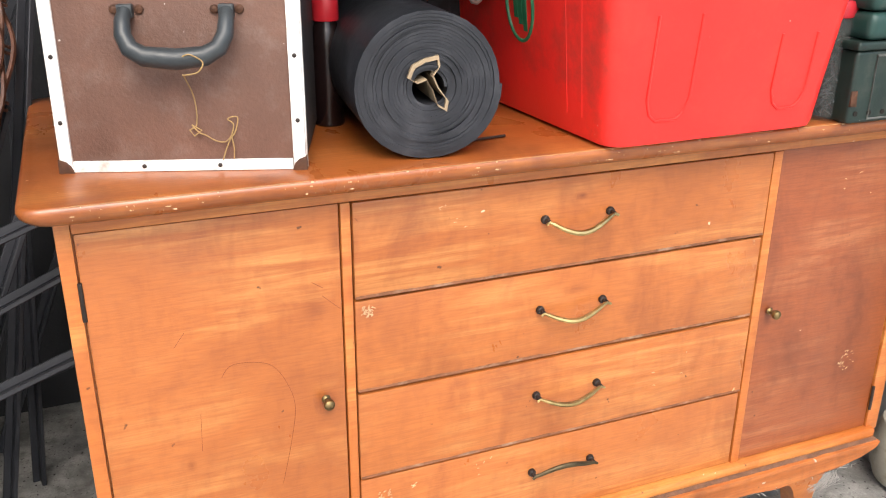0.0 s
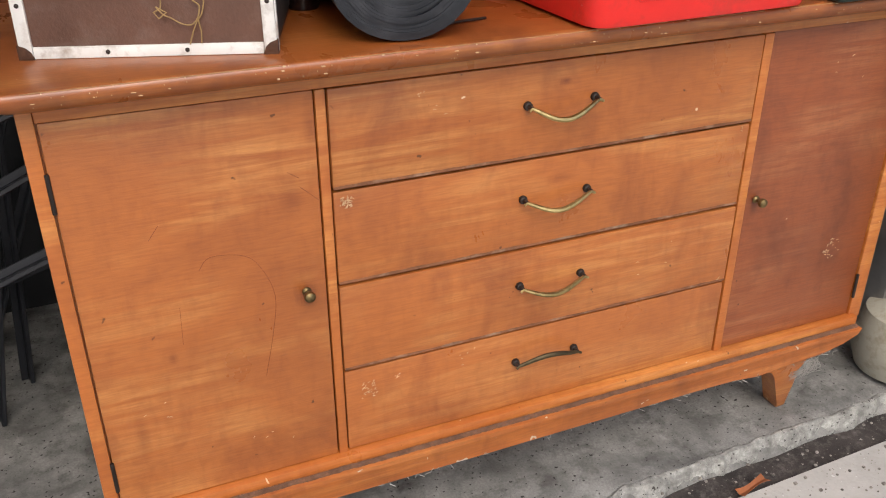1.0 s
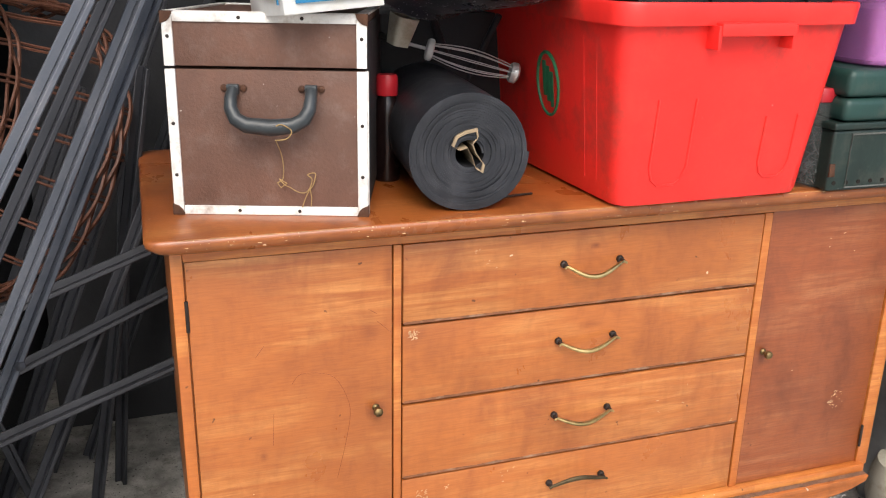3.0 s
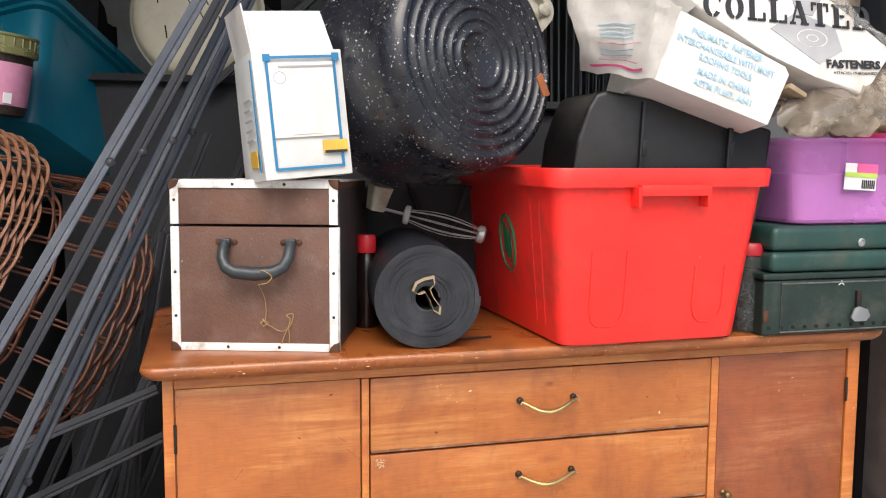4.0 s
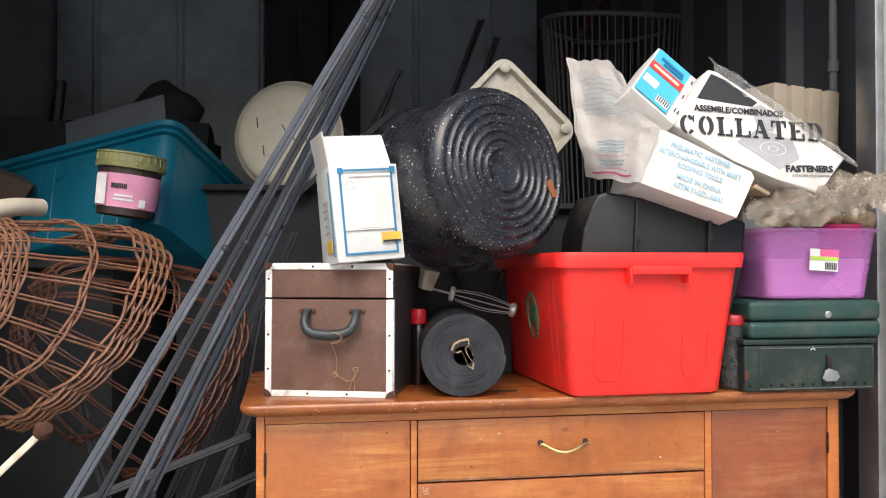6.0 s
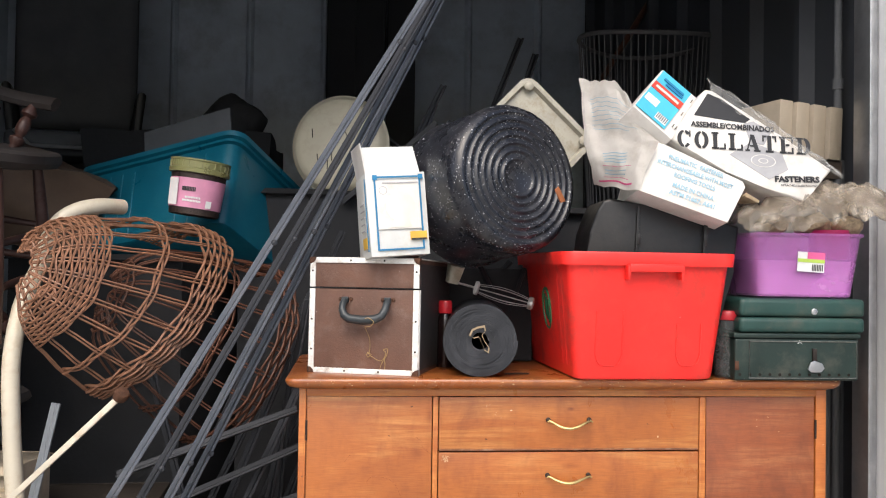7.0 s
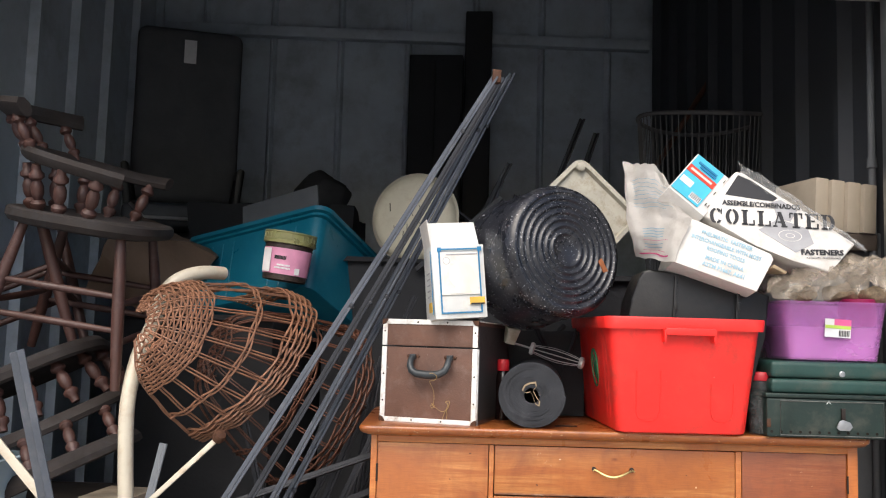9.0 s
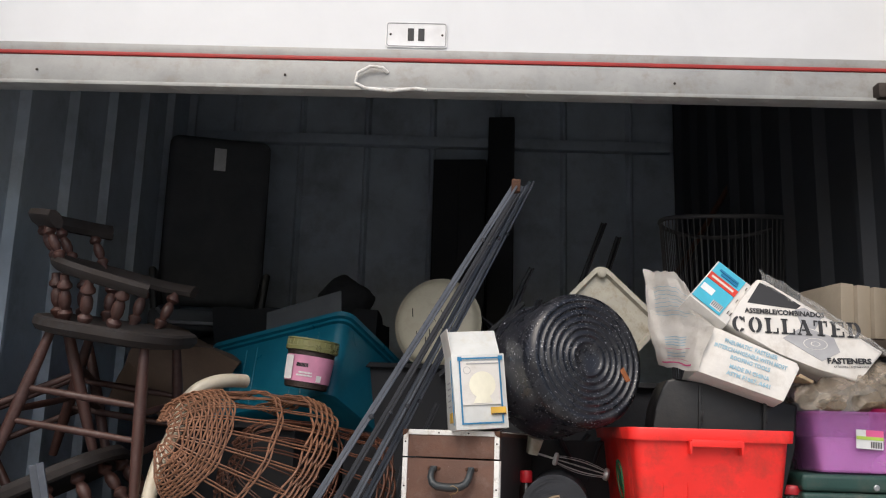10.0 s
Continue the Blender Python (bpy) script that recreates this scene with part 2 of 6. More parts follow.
IVORY = material("ivory_painted_steel", (0.55, 0.50, 0.40), 0.35, 0, 0.12, 10, 60, 0.08, dirt=(0.35, 0.20, 0.08), dirt_amount=0.45, dirt_scale=22)
TEAL = material("teal_plastic", (0.004, 0.115, 0.180), 0.33, 0, 0.15, 5, 80, 0.04, dirt=(0.03, 0.2, 0.25), dirt_amount=0.3, dirt_scale=6)
WICKER = material("brown_wicker", (0.235, 0.112, 0.064), 0.5, 0, 0.4, 30, 200, 0.3)
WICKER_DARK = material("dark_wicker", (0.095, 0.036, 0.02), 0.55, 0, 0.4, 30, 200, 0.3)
BAR = material("charcoal_painted_steel", (0.072, 0.081, 0.098), 0.42, 0.15, 0.25, 8, 110, 0.1, dirt=(0.16, 0.16, 0.17), dirt_amount=0.45, dirt_scale=14)
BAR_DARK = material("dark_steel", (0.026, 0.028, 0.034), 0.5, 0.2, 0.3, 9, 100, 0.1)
CHAIR_WOOD = wood_material("dark_chair_wood", (0.018, 0.012, 0.010), (0.008, 0.006, 0.005), rough=0.78, chips=None, coat=0.0)
CHAIR_RED = wood_material("reddish_chair_wood", (0.064, 0.025, 0.018), (0.022, 0.010, 0.008), rough=0.5, chips=None, coat=0.0)
# One wall steel; back paler than side, wall brightness put into the colour.
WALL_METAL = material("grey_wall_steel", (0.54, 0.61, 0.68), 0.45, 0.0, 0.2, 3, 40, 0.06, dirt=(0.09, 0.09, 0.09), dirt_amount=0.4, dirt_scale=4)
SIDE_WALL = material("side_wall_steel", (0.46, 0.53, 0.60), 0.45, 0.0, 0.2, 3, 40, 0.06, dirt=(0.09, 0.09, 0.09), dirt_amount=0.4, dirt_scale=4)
# Same steel, near-black because the east side's shade is put into the colour.
SHADED_WALL = material("shaded_wall_steel", (0.050, 0.055, 0.064), 0.7, 0.1, 0.25, 3, 40, 0.06)
CEIL_METAL = material("dark_roof_steel", (0.30, 0.32, 0.34), 0.6, 0.2, 0.2, 3, 40, 0.06)
DOOR_WHITE = material("white_door_steel", (0.66, 0.67, 0.68), 0.4, 0.0, 0.05, 3, 60, 0.03)
DOOR_GREY = material("galvanised_bottom_bar", (0.33, 0.33, 0.32), 0.45, 0.1, 0.18, 9, 60, 0.08, stretch=(1, 1, 1), dirt=(0.22, 0.19, 0.15), dirt_amount=0.6, dirt_scale=20)
RED_RUBBER = material("red_seal", (0.36, 0.03, 0.025), 0.5, 0, 0.25, 12)
CONCRETE = material("grey_concrete", (0.25, 0.245, 0.23), 0.88, 0, 0.6, 12, 240, 0.35, dirt=(0.06, 0.056, 0.05), dirt_amount=0.9, dirt_scale=20, specks=(0.035, 0.03, 0.028), speck_scale=130, speck_cut=0.655)
CONCRETE_LIP = material("chalky_concrete", (0.34, 0.335, 0.31), 0.9, 0, 0.6, 45, 300, 0.4, dirt=(0.13, 0.125, 0.115), dirt_amount=1.0, dirt_scale=48, specks=(0.05, 0.045, 0.04), speck_scale=170, speck_cut=0.65)
CONCRETE_OUT = material("pale_concrete_apron", (0.42, 0.41, 0.385), 0.85, 0, 0.2, 3, 120, 0.5, dirt=(0.2, 0.19, 0.17), dirt_amount=0.5, dirt_scale=5, specks=(0.6, 0.6, 0.58), speck_scale=120, speck_cut=0.72)
SOIL = material("dark_grit", (0.055, 0.046, 0.042), 0.95, 0, 0.6, 20, 260, 0.8, dirt=(0.17, 0.155, 0.14), dirt_amount=0.7, dirt_scale=55)
# Colours for things deep in the unit; its shade is put into them.
SHADED_BLACK = material("shaded_black", (0.020, 0.021, 0.024), 0.8, 0, 0.3, 9, 60, 0.3)
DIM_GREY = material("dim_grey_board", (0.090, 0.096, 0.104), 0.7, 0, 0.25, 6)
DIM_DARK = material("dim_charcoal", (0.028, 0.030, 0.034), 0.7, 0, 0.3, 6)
BROWN_PAPER = material("brown_canvas", (0.12, 0.08, 0.055), 0.75, 0, 0.3, 7, 60, 0.3)
# Carton brown with the shade low in the pile mixed into it.
SHADED_BROWN = material("dark_carton", (0.045, 0.034, 0.026), 0.8, 0, 0.3, 7, 60, 0.3)
DUST = material("brown_grey_dust", (0.15, 0.072, 0.040), 0.95, 0, 0.5, 60, 300, 0.5, dirt=(0.15, 0.115, 0.10), dirt_amount=0.4, dirt_scale=90)
LEAF = material("dry_leaf", (0.30, 0.10, 0.035), 0.7, 0, 0.3, 30)
FLUFF = material("grey_dust_web", (0.36, 0.345, 0.32), 0.9, 0, 0.2, 40)
TUB_LID = material("olive_clear_plastic", (0.30, 0.30, 0.13), 0.3, 0, 0.15, 12, 80, 0.05, transmission=0.35)
FILM = material("milky_plastic_film", (0.31, 0.26, 0.20), 0.22, 0, 0.5, 14, 90, 0.2, alpha=0.55)
GLASS_JAR = material("dusty_jar_plastic", (0.10, 0.11, 0.11), 0.15, 0, 0.1, 12, alpha=0.22, bump=0)
NAILS = material("grey_nails", (0.20, 0.21, 0.22), 0.4, 0.8, 0.4, 60)
ORANGE = material("yellow_plastic", (0.42, 0.27, 0.03), 0.4, 0, 0.15, 12)
PINKP = material("faded_red_plastic", (0.10, 0.016, 0.03), 0.45, 0, 0.2, 12)
BLUEP = material("blue_plastic", (0.02, 0.075, 0.14), 0.4, 0, 0.2, 12)
POST_GREY = material("blue_grey_paint", (0.15, 0.165, 0.18), 0.45, 0, 0.2, 12)
TAPE = material("packing_tape", (0.40, 0.32, 0.21), 0.3)
PALE_BLUE = material("pale_blue_plastic", (0.36, 0.46, 0.52), 0.45, 0, 0.1, 8)


# ---- builders ----
# The pile stands turned a little against the sideboard's front.
YARD = pose(0.0015, 0.012, 0, 0, 0, -3.82)
PILE = pose(0.0015, 0.012, 0.0127, 0, 0, -3.82) @ Matrix.Scale(0.983, 4)


def placed(m, high):
    """The pose of a thing in the pile: things lying high are drawn in a little with their supports."""
    m = m or Matrix()
    if high is None:
        high = m.translation.z > 0.3
    return (PILE if high else YARD) @ m


def thing(name, m=None, label="", category="", group="", high=None, own=False):
    ob = new(name)
    ob.empty_display_size = 0.05
    ob.matrix_world = (m or Matrix()) if own else placed(m, high)
    return tagged(ob, label, category, group)


def finish(bm, name, mat, smooth=True, angle=40):
    bmesh.ops.recalc_face_normals(bm, faces=bm.faces)
    me = bpy.data.meshes.new(name)
    if smooth:
        for f in bm.faces:
            f.smooth = True
        for e in bm.edges:
            e.smooth = len(e.link_faces) != 2 or e.calc_face_angle(0) < radians(angle)
    bm.to_mesh(me)
    bm.free()
    for k in mat if isinstance(mat, (list, tuple)) else [mat]:
        me.materials.append(k)
    return me


def part(name, bm, mat, parent, label="", m=None, angle=40):
    ob = new(name, finish(bm, name, mat, True, angle))
    ob.parent = parent
    if m is not None:
        ob.matrix_basis = m
    return tagged(ob, label)


def single(name, bm, mat, label="", category="", m=None, kind="", group="", angle=40, high=None, own=False):
    ob = new(name, finish(bm, name, mat, True, angle))
    ob.matrix_world = (m or Matrix()) if kind == "structure" or own else placed(m, high)
    return tagged(ob, label, category, group, kind)


def box(x0, x1, y0, y1, z0, z1, bevel=0.0, seg=2, bm=None):
    """A box between the given limits, its edges rounded."""
    b = bmesh.new()
    bmesh.ops.create_cube(b, size=1, matrix=Matrix.Translation(((x0 + x1) / 2, (y0 + y1) / 2, (z0 + z1) / 2)) @ Matrix.Diagonal((x1 - x0, y1 - y0, z1 - z0, 1)))
    if bevel:
        bmesh.ops.bevel(b, geom=b.edges[:], offset=bevel, segments=seg, affect="EDGES", profile=0.6)
    return merge(bm, b)


def merge(bm, other):
    if bm is None:
        return other
    me = bpy.data.meshes.new("tmp")
    other.to_mesh(me)
    other.free()
    bm.from_mesh(me)
    bpy.data.meshes.remove(me)
    return bm


def moved(bm, m):
    bm.transform(m)
    return bm


def tube(points, r, sides=8, closed=False, bm=None, flat=1.0):
    """A round bar swept along points; r may be one radius or one for each point."""
    b = bm or bmesh.new()
    pts = [Vector(p) for p in points]
    n = len(pts)
    radii = r if isinstance(r, (list, tuple)) else [r] * n
    rings, ref = [], None
    for i, p in enumerate(pts):
        a = pts[(i - 1) % n] if closed or i else p
        c = pts[(i + 1) % n] if closed or i < n - 1 else p
        d = (c - a).normalized()
        if ref is None:
            ref = d.orthogonal().normalized()
        ref = (ref - d * ref.dot(d)).normalized()
        side = d.cross(ref)
        rings.append([b.verts.new(p + (ref * math.cos(2 * math.pi * k / sides) + side * math.sin(2 * math.pi * k / sides) * flat) * radii[i]) for k in range(sides)])
    for i in range(n if closed else n - 1):
        p, q = rings[i], rings[(i + 1) % n]
        for k in range(sides):
            b.faces.new((p[k], p[(k + 1) % sides], q[(k + 1) % sides], q[k]))
    if not closed:
        b.faces.new(rings[0][::-1])
        b.faces.new(rings[-1])
    return b


def curve(points, n=6):
    """Points of a smooth curve through the given ones."""
    p = [Vector(q) for q in points]
    out = []
    for i in range(len(p) - 1):
        a, b, c, d = p[max(0, i - 1)], p[i], p[i + 1], p[min(len(p) - 1, i + 2)]
        for k in range(n):
            t = k / n
            out.append(0.5 * (2 * b + (c - a) * t + (2 * a - 5 * b + 4 * c - d) * t * t + (3 * b - a - 3 * c + d) * t ** 3))
    out.append(p[-1])
    return out


def rumpled(x0, x1, y0, y1, z0, z1, amount=0.02, scale=5, cuts=7, seed=0):
    """A sagging, creased box form."""
    b = box(x0, x1, y0, y1, z0, z1)
    bmesh.ops.subdivide_edges(b, edges=b.edges[:], cuts=cuts, use_grid_fill=True)
    crumple(b, amount, scale, seed)
    return crumple(b, amount * 0.3, scale * 4, seed + 1)


def lathe(profile, sides=32, bm=None, cap=True):
    """A turned form round z from (radius, height) pairs."""
    b = bm or bmesh.new()
    rings = []
    for r, z in profile:
        rings.append([b.verts.new((r * math.cos(2 * math.pi * k / sides), r * math.sin(2 * math.pi * k / sides), z)) for k in range(sides)])
    for p, q in zip(rings, rings[1:]):
        for k in range(sides):
            b.faces.new((p[k], p[(k + 1) % sides], q[(k + 1) % sides], q[k]))
    if cap:
        b.faces.new(rings[0][::-1])
        b.faces.new(rings[-1])
    return b


def rrect(w, d, r, z, n=5):
    pts = []
    for cx, cy, a0 in ((w / 2 - r, d / 2 - r, 0), (-w / 2 + r, d / 2 - r, 90), (-w / 2 + r, -d / 2 + r, 180), (w / 2 - r, -d / 2 + r, 270)):
        for k in range(n + 1):
            a = radians(a0 + 90 * k / n)
            pts.append((cx + r * math.cos(a), cy + r * math.sin(a), z))
    return pts


def loft(levels, bm=None, cap_start=True, cap_end=True):
    b = bm or bmesh.new()
    rings = [[b.verts.new(p) for p in lv] for lv in levels]
    n = len(rings[0])
    for p, q in zip(rings, rings[1:]):
        for k in range(n):
            b.faces.new((p[k], p[(k + 1) % n], q[(k + 1) % n], q[k]))
    if cap_start:
        b.faces.new(rings[0][::-1])
    if cap_end:
        b.faces.new(rings[-1])
    return b


def prism(poly, y0, y1, bevel=0.0, seg=2):
    """A polygon in x and z, given depth from y0 to y1."""
    b = bmesh.new()
    f = [b.verts.new((x, y0, z)) for x, z in poly]
    k = [b.verts.new((x, y1, z)) for x, z in poly]
    n = len(poly)
    b.faces.new(f)
    b.faces.new(k[::-1])
    for i in range(n):
        b.faces.new((f[i], k[i], k[(i + 1) % n], f[(i + 1) % n]))
    if bevel:
        bmesh.ops.bevel(b, geom=b.edges[:], offset=bevel, segments=seg, affect="EDGES", profile=0.6)
    return b


def frame_of(origin, x_axis, up):
    """A pose whose x runs along x_axis and whose z is as near to up as it can be; its -y looks out of the face."""
    x = Vector(x_axis).normalized()
    z = (Vector(up) - x * Vector(up).dot(x)).normalized()
    y = z.cross(x)
    m = Matrix((x, y, z)).transposed().to_4x4()
    m.translation = Vector(origin)
    return m


def lettering(name, words, size, mat, parent, m, width=None, bold=0.0, sx=1.0):
    """Flat words with a hair of depth, in the plane x-z of the pose m, middle aligned."""
    c = bpy.data.curves.new(name, "FONT")
    c.body, c.size, c.align_x, c.align_y = words, size, "CENTER", "CENTER"
    c.extrude, c.offset, c.resolution_u = 0.0003, bold, 2
    tmp = bpy.data.objects.new(name, c)
    scene.collection.objects.link(tmp)
    me = bpy.data.meshes.new_from_object(tmp)
    bpy.data.objects.remove(tmp)
    me.materials.append(mat)
    if width:
        xs = [v.co.x for v in me.vertices]
        sx = width / (max(xs) - min(xs))
    me.transform(Matrix.Diagonal((sx, 1, 1, 1)))
    ob = new(name, me)
    ob.parent = parent
    ob.matrix_basis = m @ pose(0, 0, 0, 90, 0, 0)
    return ob


def plate(x0, x1, z0, z1, y=0.0, t=0.0012, bm=None):
    """A thin print or label standing proud of a face that looks towards -y."""
    return box(x0, x1, y - t, y, z0, z1, 0, bm=bm)


def crumple(bm, amount, scale, seed=0):
    for v in bm.verts:
        v.co += Vector(noise.noise_vector(v.co * scale + Vector((seed * 7.1, seed * 3.3, 0)))) * amount
    return bm


# ---- structure: the storage unit ----
LEFT, RIGHT, BACK, TOP = -1.40, 1.46, 2.85, 3.0
FRONT = 0.12
UNIT = pose(-0.004, -0.075, 0, 0, 0, 2.0)  # the sideboard stands a little askew in the unit


def ribbed_wall(x0, x1, pitch, rib, depth, height, phase=0.0, wide=0.0):
    """A sheet-metal wall along x with raised trapezoid ribs towards -y."""
    prof = [(x0, 0.0)]
    x = x0 + phase
    while x < x1 - rib * 2:
        prof += [(x, 0.0), (x + rib * 0.3, -depth), (x + rib * 0.3 + wide, -depth), (x + rib * 0.6 + wide, 0.0)]
        x += pitch
    prof.append((x1, 0.0))
    b = bmesh.new()
    lo = [b.verts.new((px, py, 0)) for px, py in prof]
    hi = [b.verts.new((px, py, height)) for px, py in prof]
    for i in range(len(prof) - 1):
        b.faces.new((lo[i], lo[i + 1], hi[i + 1], hi[i]))
    ends = [b.verts.new(p) for p in ((x0, 0.08, 0), (x1, 0.08, 0), (x1, 0.08, height), (x0, 0.08, height))]
    b.faces.new(ends[::-1])
    b.faces.new((lo[0], hi[0], ends[3], ends[0]))
    b.faces.new((lo[-1], ends[1], ends[2], hi[-1]))
    return b


single("wall_back", ribbed_wall(LEFT, RIGHT, 0.391, 0.05, 0.035, TOP, 0.225, 0.012), WALL_METAL, "grey ribbed sheet steel back wall", "wall", UNIT @ pose(0, BACK, 0), "structure", angle=20)
single("wall_west", ribbed_wall(0, BACK - FRONT + 0.3, 0.391, 0.05, 0.035, TOP, 0.12, 0.02), SIDE_WALL, "grey ribbed sheet steel side wall", "wall", UNIT @ pose(LEFT, FRONT - 0.3, 0, 0, 0, 90), "structure", angle=20)
single("wall_east", ribbed_wall(0, BACK - FRONT + 0.3, 0.31, 0.09, 0.035, TOP, 0.1, 0.03), SHADED_WALL, "ribbed sheet steel side wall, coloured dark for shade", "wall", UNIT @ pose(RIGHT, BACK, 0, 0, 0, -90), "structure", angle=20)
single("ceiling", box(LEFT - 0.1, RIGHT + 0.1, FRONT - 0.2, BACK + 0.1, TOP, TOP + 0.06), CEIL_METAL, "dark sheet steel roof underside", "ceiling", kind="structure", m=UNIT)
single("trim", box(LEFT + 0.04, RIGHT - 0.04, BACK - 0.10, BACK - 0.04, 2.64, 2.70, 0.006), WALL_METAL, "grey steel girt along the back wall", "beam", kind="structure", m=UNIT)
# Front: header above the opening and the piers on both sides.
single("wall_front_header", box(LEFT - 1.5, RIGHT + 1.5, FRONT - 0.02, FRONT + 0.10, 2.62, 3.1, 0.004), DOOR_WHITE, "white steel header above the door", "wall", kind="structure", m=UNIT)
single("wall_front_west", box(LEFT - 1.5, LEFT + 0.045, FRONT - 0.14, FRONT + 0.02, 0, 3.1, 0.006), DOOR_WHITE, "white steel door pier", "wall", kind="structure", m=UNIT)
single("wall_front_east", box(1.40, RIGHT + 1.5, FRONT - 0.14, FRONT + 0.02, 0, 3.1, 0.006), DOOR_WHITE, "white steel door pier", "wall", kind="structure", m=UNIT)

# Floor slab with its worn lip, the gritty drain joint and the apron outside.
floor_bm = bmesh.new()
nx, ny = 90, 50
vs = {}
for i in range(nx + 1):
    for j in range(ny + 1):
        x = LEFT - 0.05 + (RIGHT - LEFT + 0.1) * i / nx
        yy = j / ny
        y = 0.0 + (BACK + 0.05) * yy ** 1.8
        edge = 0.014 * noise.noise(Vector((x * 6, 1, 0))) + 0.007 * noise.noise(Vector((x * 25, 4, 0)))
        z = 0.0 + 0.002 * noise.noise(Vector((x * 4, y * 4, 0)))
        if j == 0:
            y, z = -0.012 + edge, -0.035
        elif j == 1:
            y, z = edge, -0.008
        vs[i, j] = floor_bm.verts.new((x, y, z))
for i in range(nx):
    for j in range(ny):
        floor_bm.faces.new((vs[i, j], vs[i + 1, j], vs[i + 1, j + 1], vs[i, j + 1]))
single("floor", floor_bm, CONCRETE, "stained grey concrete floor slab with a chipped lip", "floor", kind="structure", m=UNIT)

lip_bm = bmesh.new()
prev = None
for i in range(701):
    x = -1.35 + 2.9 * i / 700
    e0 = 0.014 * noise.noise(Vector((x * 6, 1, 0))) + 0.007 * noise.noise(Vector((x * 25, 4, 0)))
    front = e0 - 0.004 + 0.006 * noise.noise(Vector((x * 17, 2, 0))) + 0.003 * noise.noise(Vector((x * 47, 2, 5))) + 0.0015 * noise.noise(Vector((x * 190, 2, 5)))
    rear_ = e0 + 0.014 + 0.012 * noise.noise(Vector((x * 11, 7, 0))) + 0.007 * noise.noise(Vector((x * 35, 9, 0))) + 0.004 * noise.noise(Vector((x * 130, 9, 0)))
    up = 0.0022 + 0.0022 * noise.noise(Vector((x * 23, 3, 1))) + 0.0012 * noise.noise(Vector((x * 120, 3, 1)))
    row = [lip_bm.verts.new(p) for p in ((x, front - 0.005, -0.034), (x, front, -0.006), (x, front + 0.004, up - 0.001), (x, (front + rear_) / 2, up + 0.001 * noise.noise(Vector((x * 90, 0, 0)))), (x, rear_, -0.003))]
    if prev:
        for a, b, c, d in zip(prev, row, row[1:], prev[1:]):
            lip_bm.faces.new((a, b, c, d))
    prev = row
single("floor_lip", lip_bm, CONCRETE_LIP, "chalky, chipped concrete edge of the slab", "floor edge", kind="structure", m=UNIT, angle=25)

soil_bm = bmesh.new()
vs = {}
for i in range(160):
    for j in range(14):
        x, y = -4 + 8 * i / 159, -0.16 + 0.2 * j / 13
        vs[i, j] = soil_bm.verts.new((x, y, -0.032 + 0.010 * noise.noise(Vector((x * 30, y * 30, 0))) + 0.006 * noise.noise(Vector((x * 90, y * 90, 3)))))
for i in range(159):
    for j in range(13):
        soil_bm.faces.new((vs[i, j], vs[i + 1, j], vs[i + 1, j + 1], vs[i, j + 1]))
single("drain_joint", soil_bm, SOIL, "dark gritty joint in front of the slab", "gutter", kind="structure", m=UNIT)
apron = bmesh.new()
bmesh.ops.create_grid(apron, x_segments=60, y_segments=60, size=0.5, matrix=Matrix.Translation((0, -60.07, -0.024)) @ Matrix.Diagonal((240, 120, 1, 1)))
single("ground", apron, CONCRETE_OUT, "pale concrete apron outside the unit", "ground", kind="structure", m=UNIT)
rear = bmesh.new()
bmesh.ops.create_grid(rear, x_segments=10, y_segments=10, size=0.5, matrix=Matrix.Translation((0, 60, -0.06)) @ Matrix.Diagonal((240, 120.2, 1, 1)))
single("ground_rear", rear, CONCRETE_OUT, "concrete yard under and behind the units", "ground", kind="structure", m=UNIT)

# ---- roller door, rolled up above the opening ----
door = thing("door_1", UNIT @ pose(0, FRONT + 0.03, 0.004, 0, -0.35, 0), "raised white roller door with a grey bottom rail", "door", own=True)
door["kind"] = "structure"
DZ = 1.938
part("door_curtain", box(LEFT + 0.03, RIGHT - 0.03, -0.004, 0.004, DZ + 0.128, DZ + 0.70), DOOR_WHITE, door)
part("door_lip", box(LEFT + 0.03, RIGHT - 0.03, -0.012, 0.006, DZ + 0.1045, DZ + 0.132, 0.003), DOOR_GREY, door)
part("red_seal", box(LEFT + 0.03, RIGHT - 0.03, -0.020, 0.006, DZ + 0.0925, DZ + 0.104, 0.004), RED_RUBBER, door, "thin red rubber seal strip")
part("bottom_rail", box(LEFT + 0.03, RIGHT - 0.03, -0.016, 0.012, DZ + 0.012, DZ + 0.092, 0.004), DOOR_GREY, door, "dirty galvanised bottom rail")
part("bottom_flange", box(LEFT + 0.03, RIGHT - 0.03, -0.030, 0.03, DZ + 0.0, DZ + 0.0115, 0.003), DOOR_GREY, door)
for x0, x1 in ((LEFT + 0.06, LEFT + 0.17), (RIGHT - 0.15, RIGHT - 0.06)):
    part("guide_bracket", box(x0, x1, -0.05, 0.0, DZ + 0.005, DZ + 0.05, 0.006), IRON, door, "dark steel end bracket")
for x in (-1.05, -0.35, 0.75):
    part("bolt", moved(lathe([(0.002, 0), (0.004, 0.001), (0.0035, 0.003), (0.001, 0.004)], 10), pose(x, -0.017, DZ + 0.045, 90)), IRON, door)
part("pull_cord", tube([(-0.06, -0.018, DZ + 0.058), (-0.075, -0.03, DZ + 0.068), (-0.11, -0.032, DZ + 0.070), (-0.145, -0.03, DZ + 0.05), (-0.15, -0.03, DZ + 0.02), (-0.12, -0.032, DZ + 0.004), (-0.05, -0.034, DZ - 0.002), (0.02, -0.034, DZ + 0.006), (0.05, -0.036, DZ + 0.001)], 0.005, 8), WHITE_TRIM, door, "looped white pull cord")
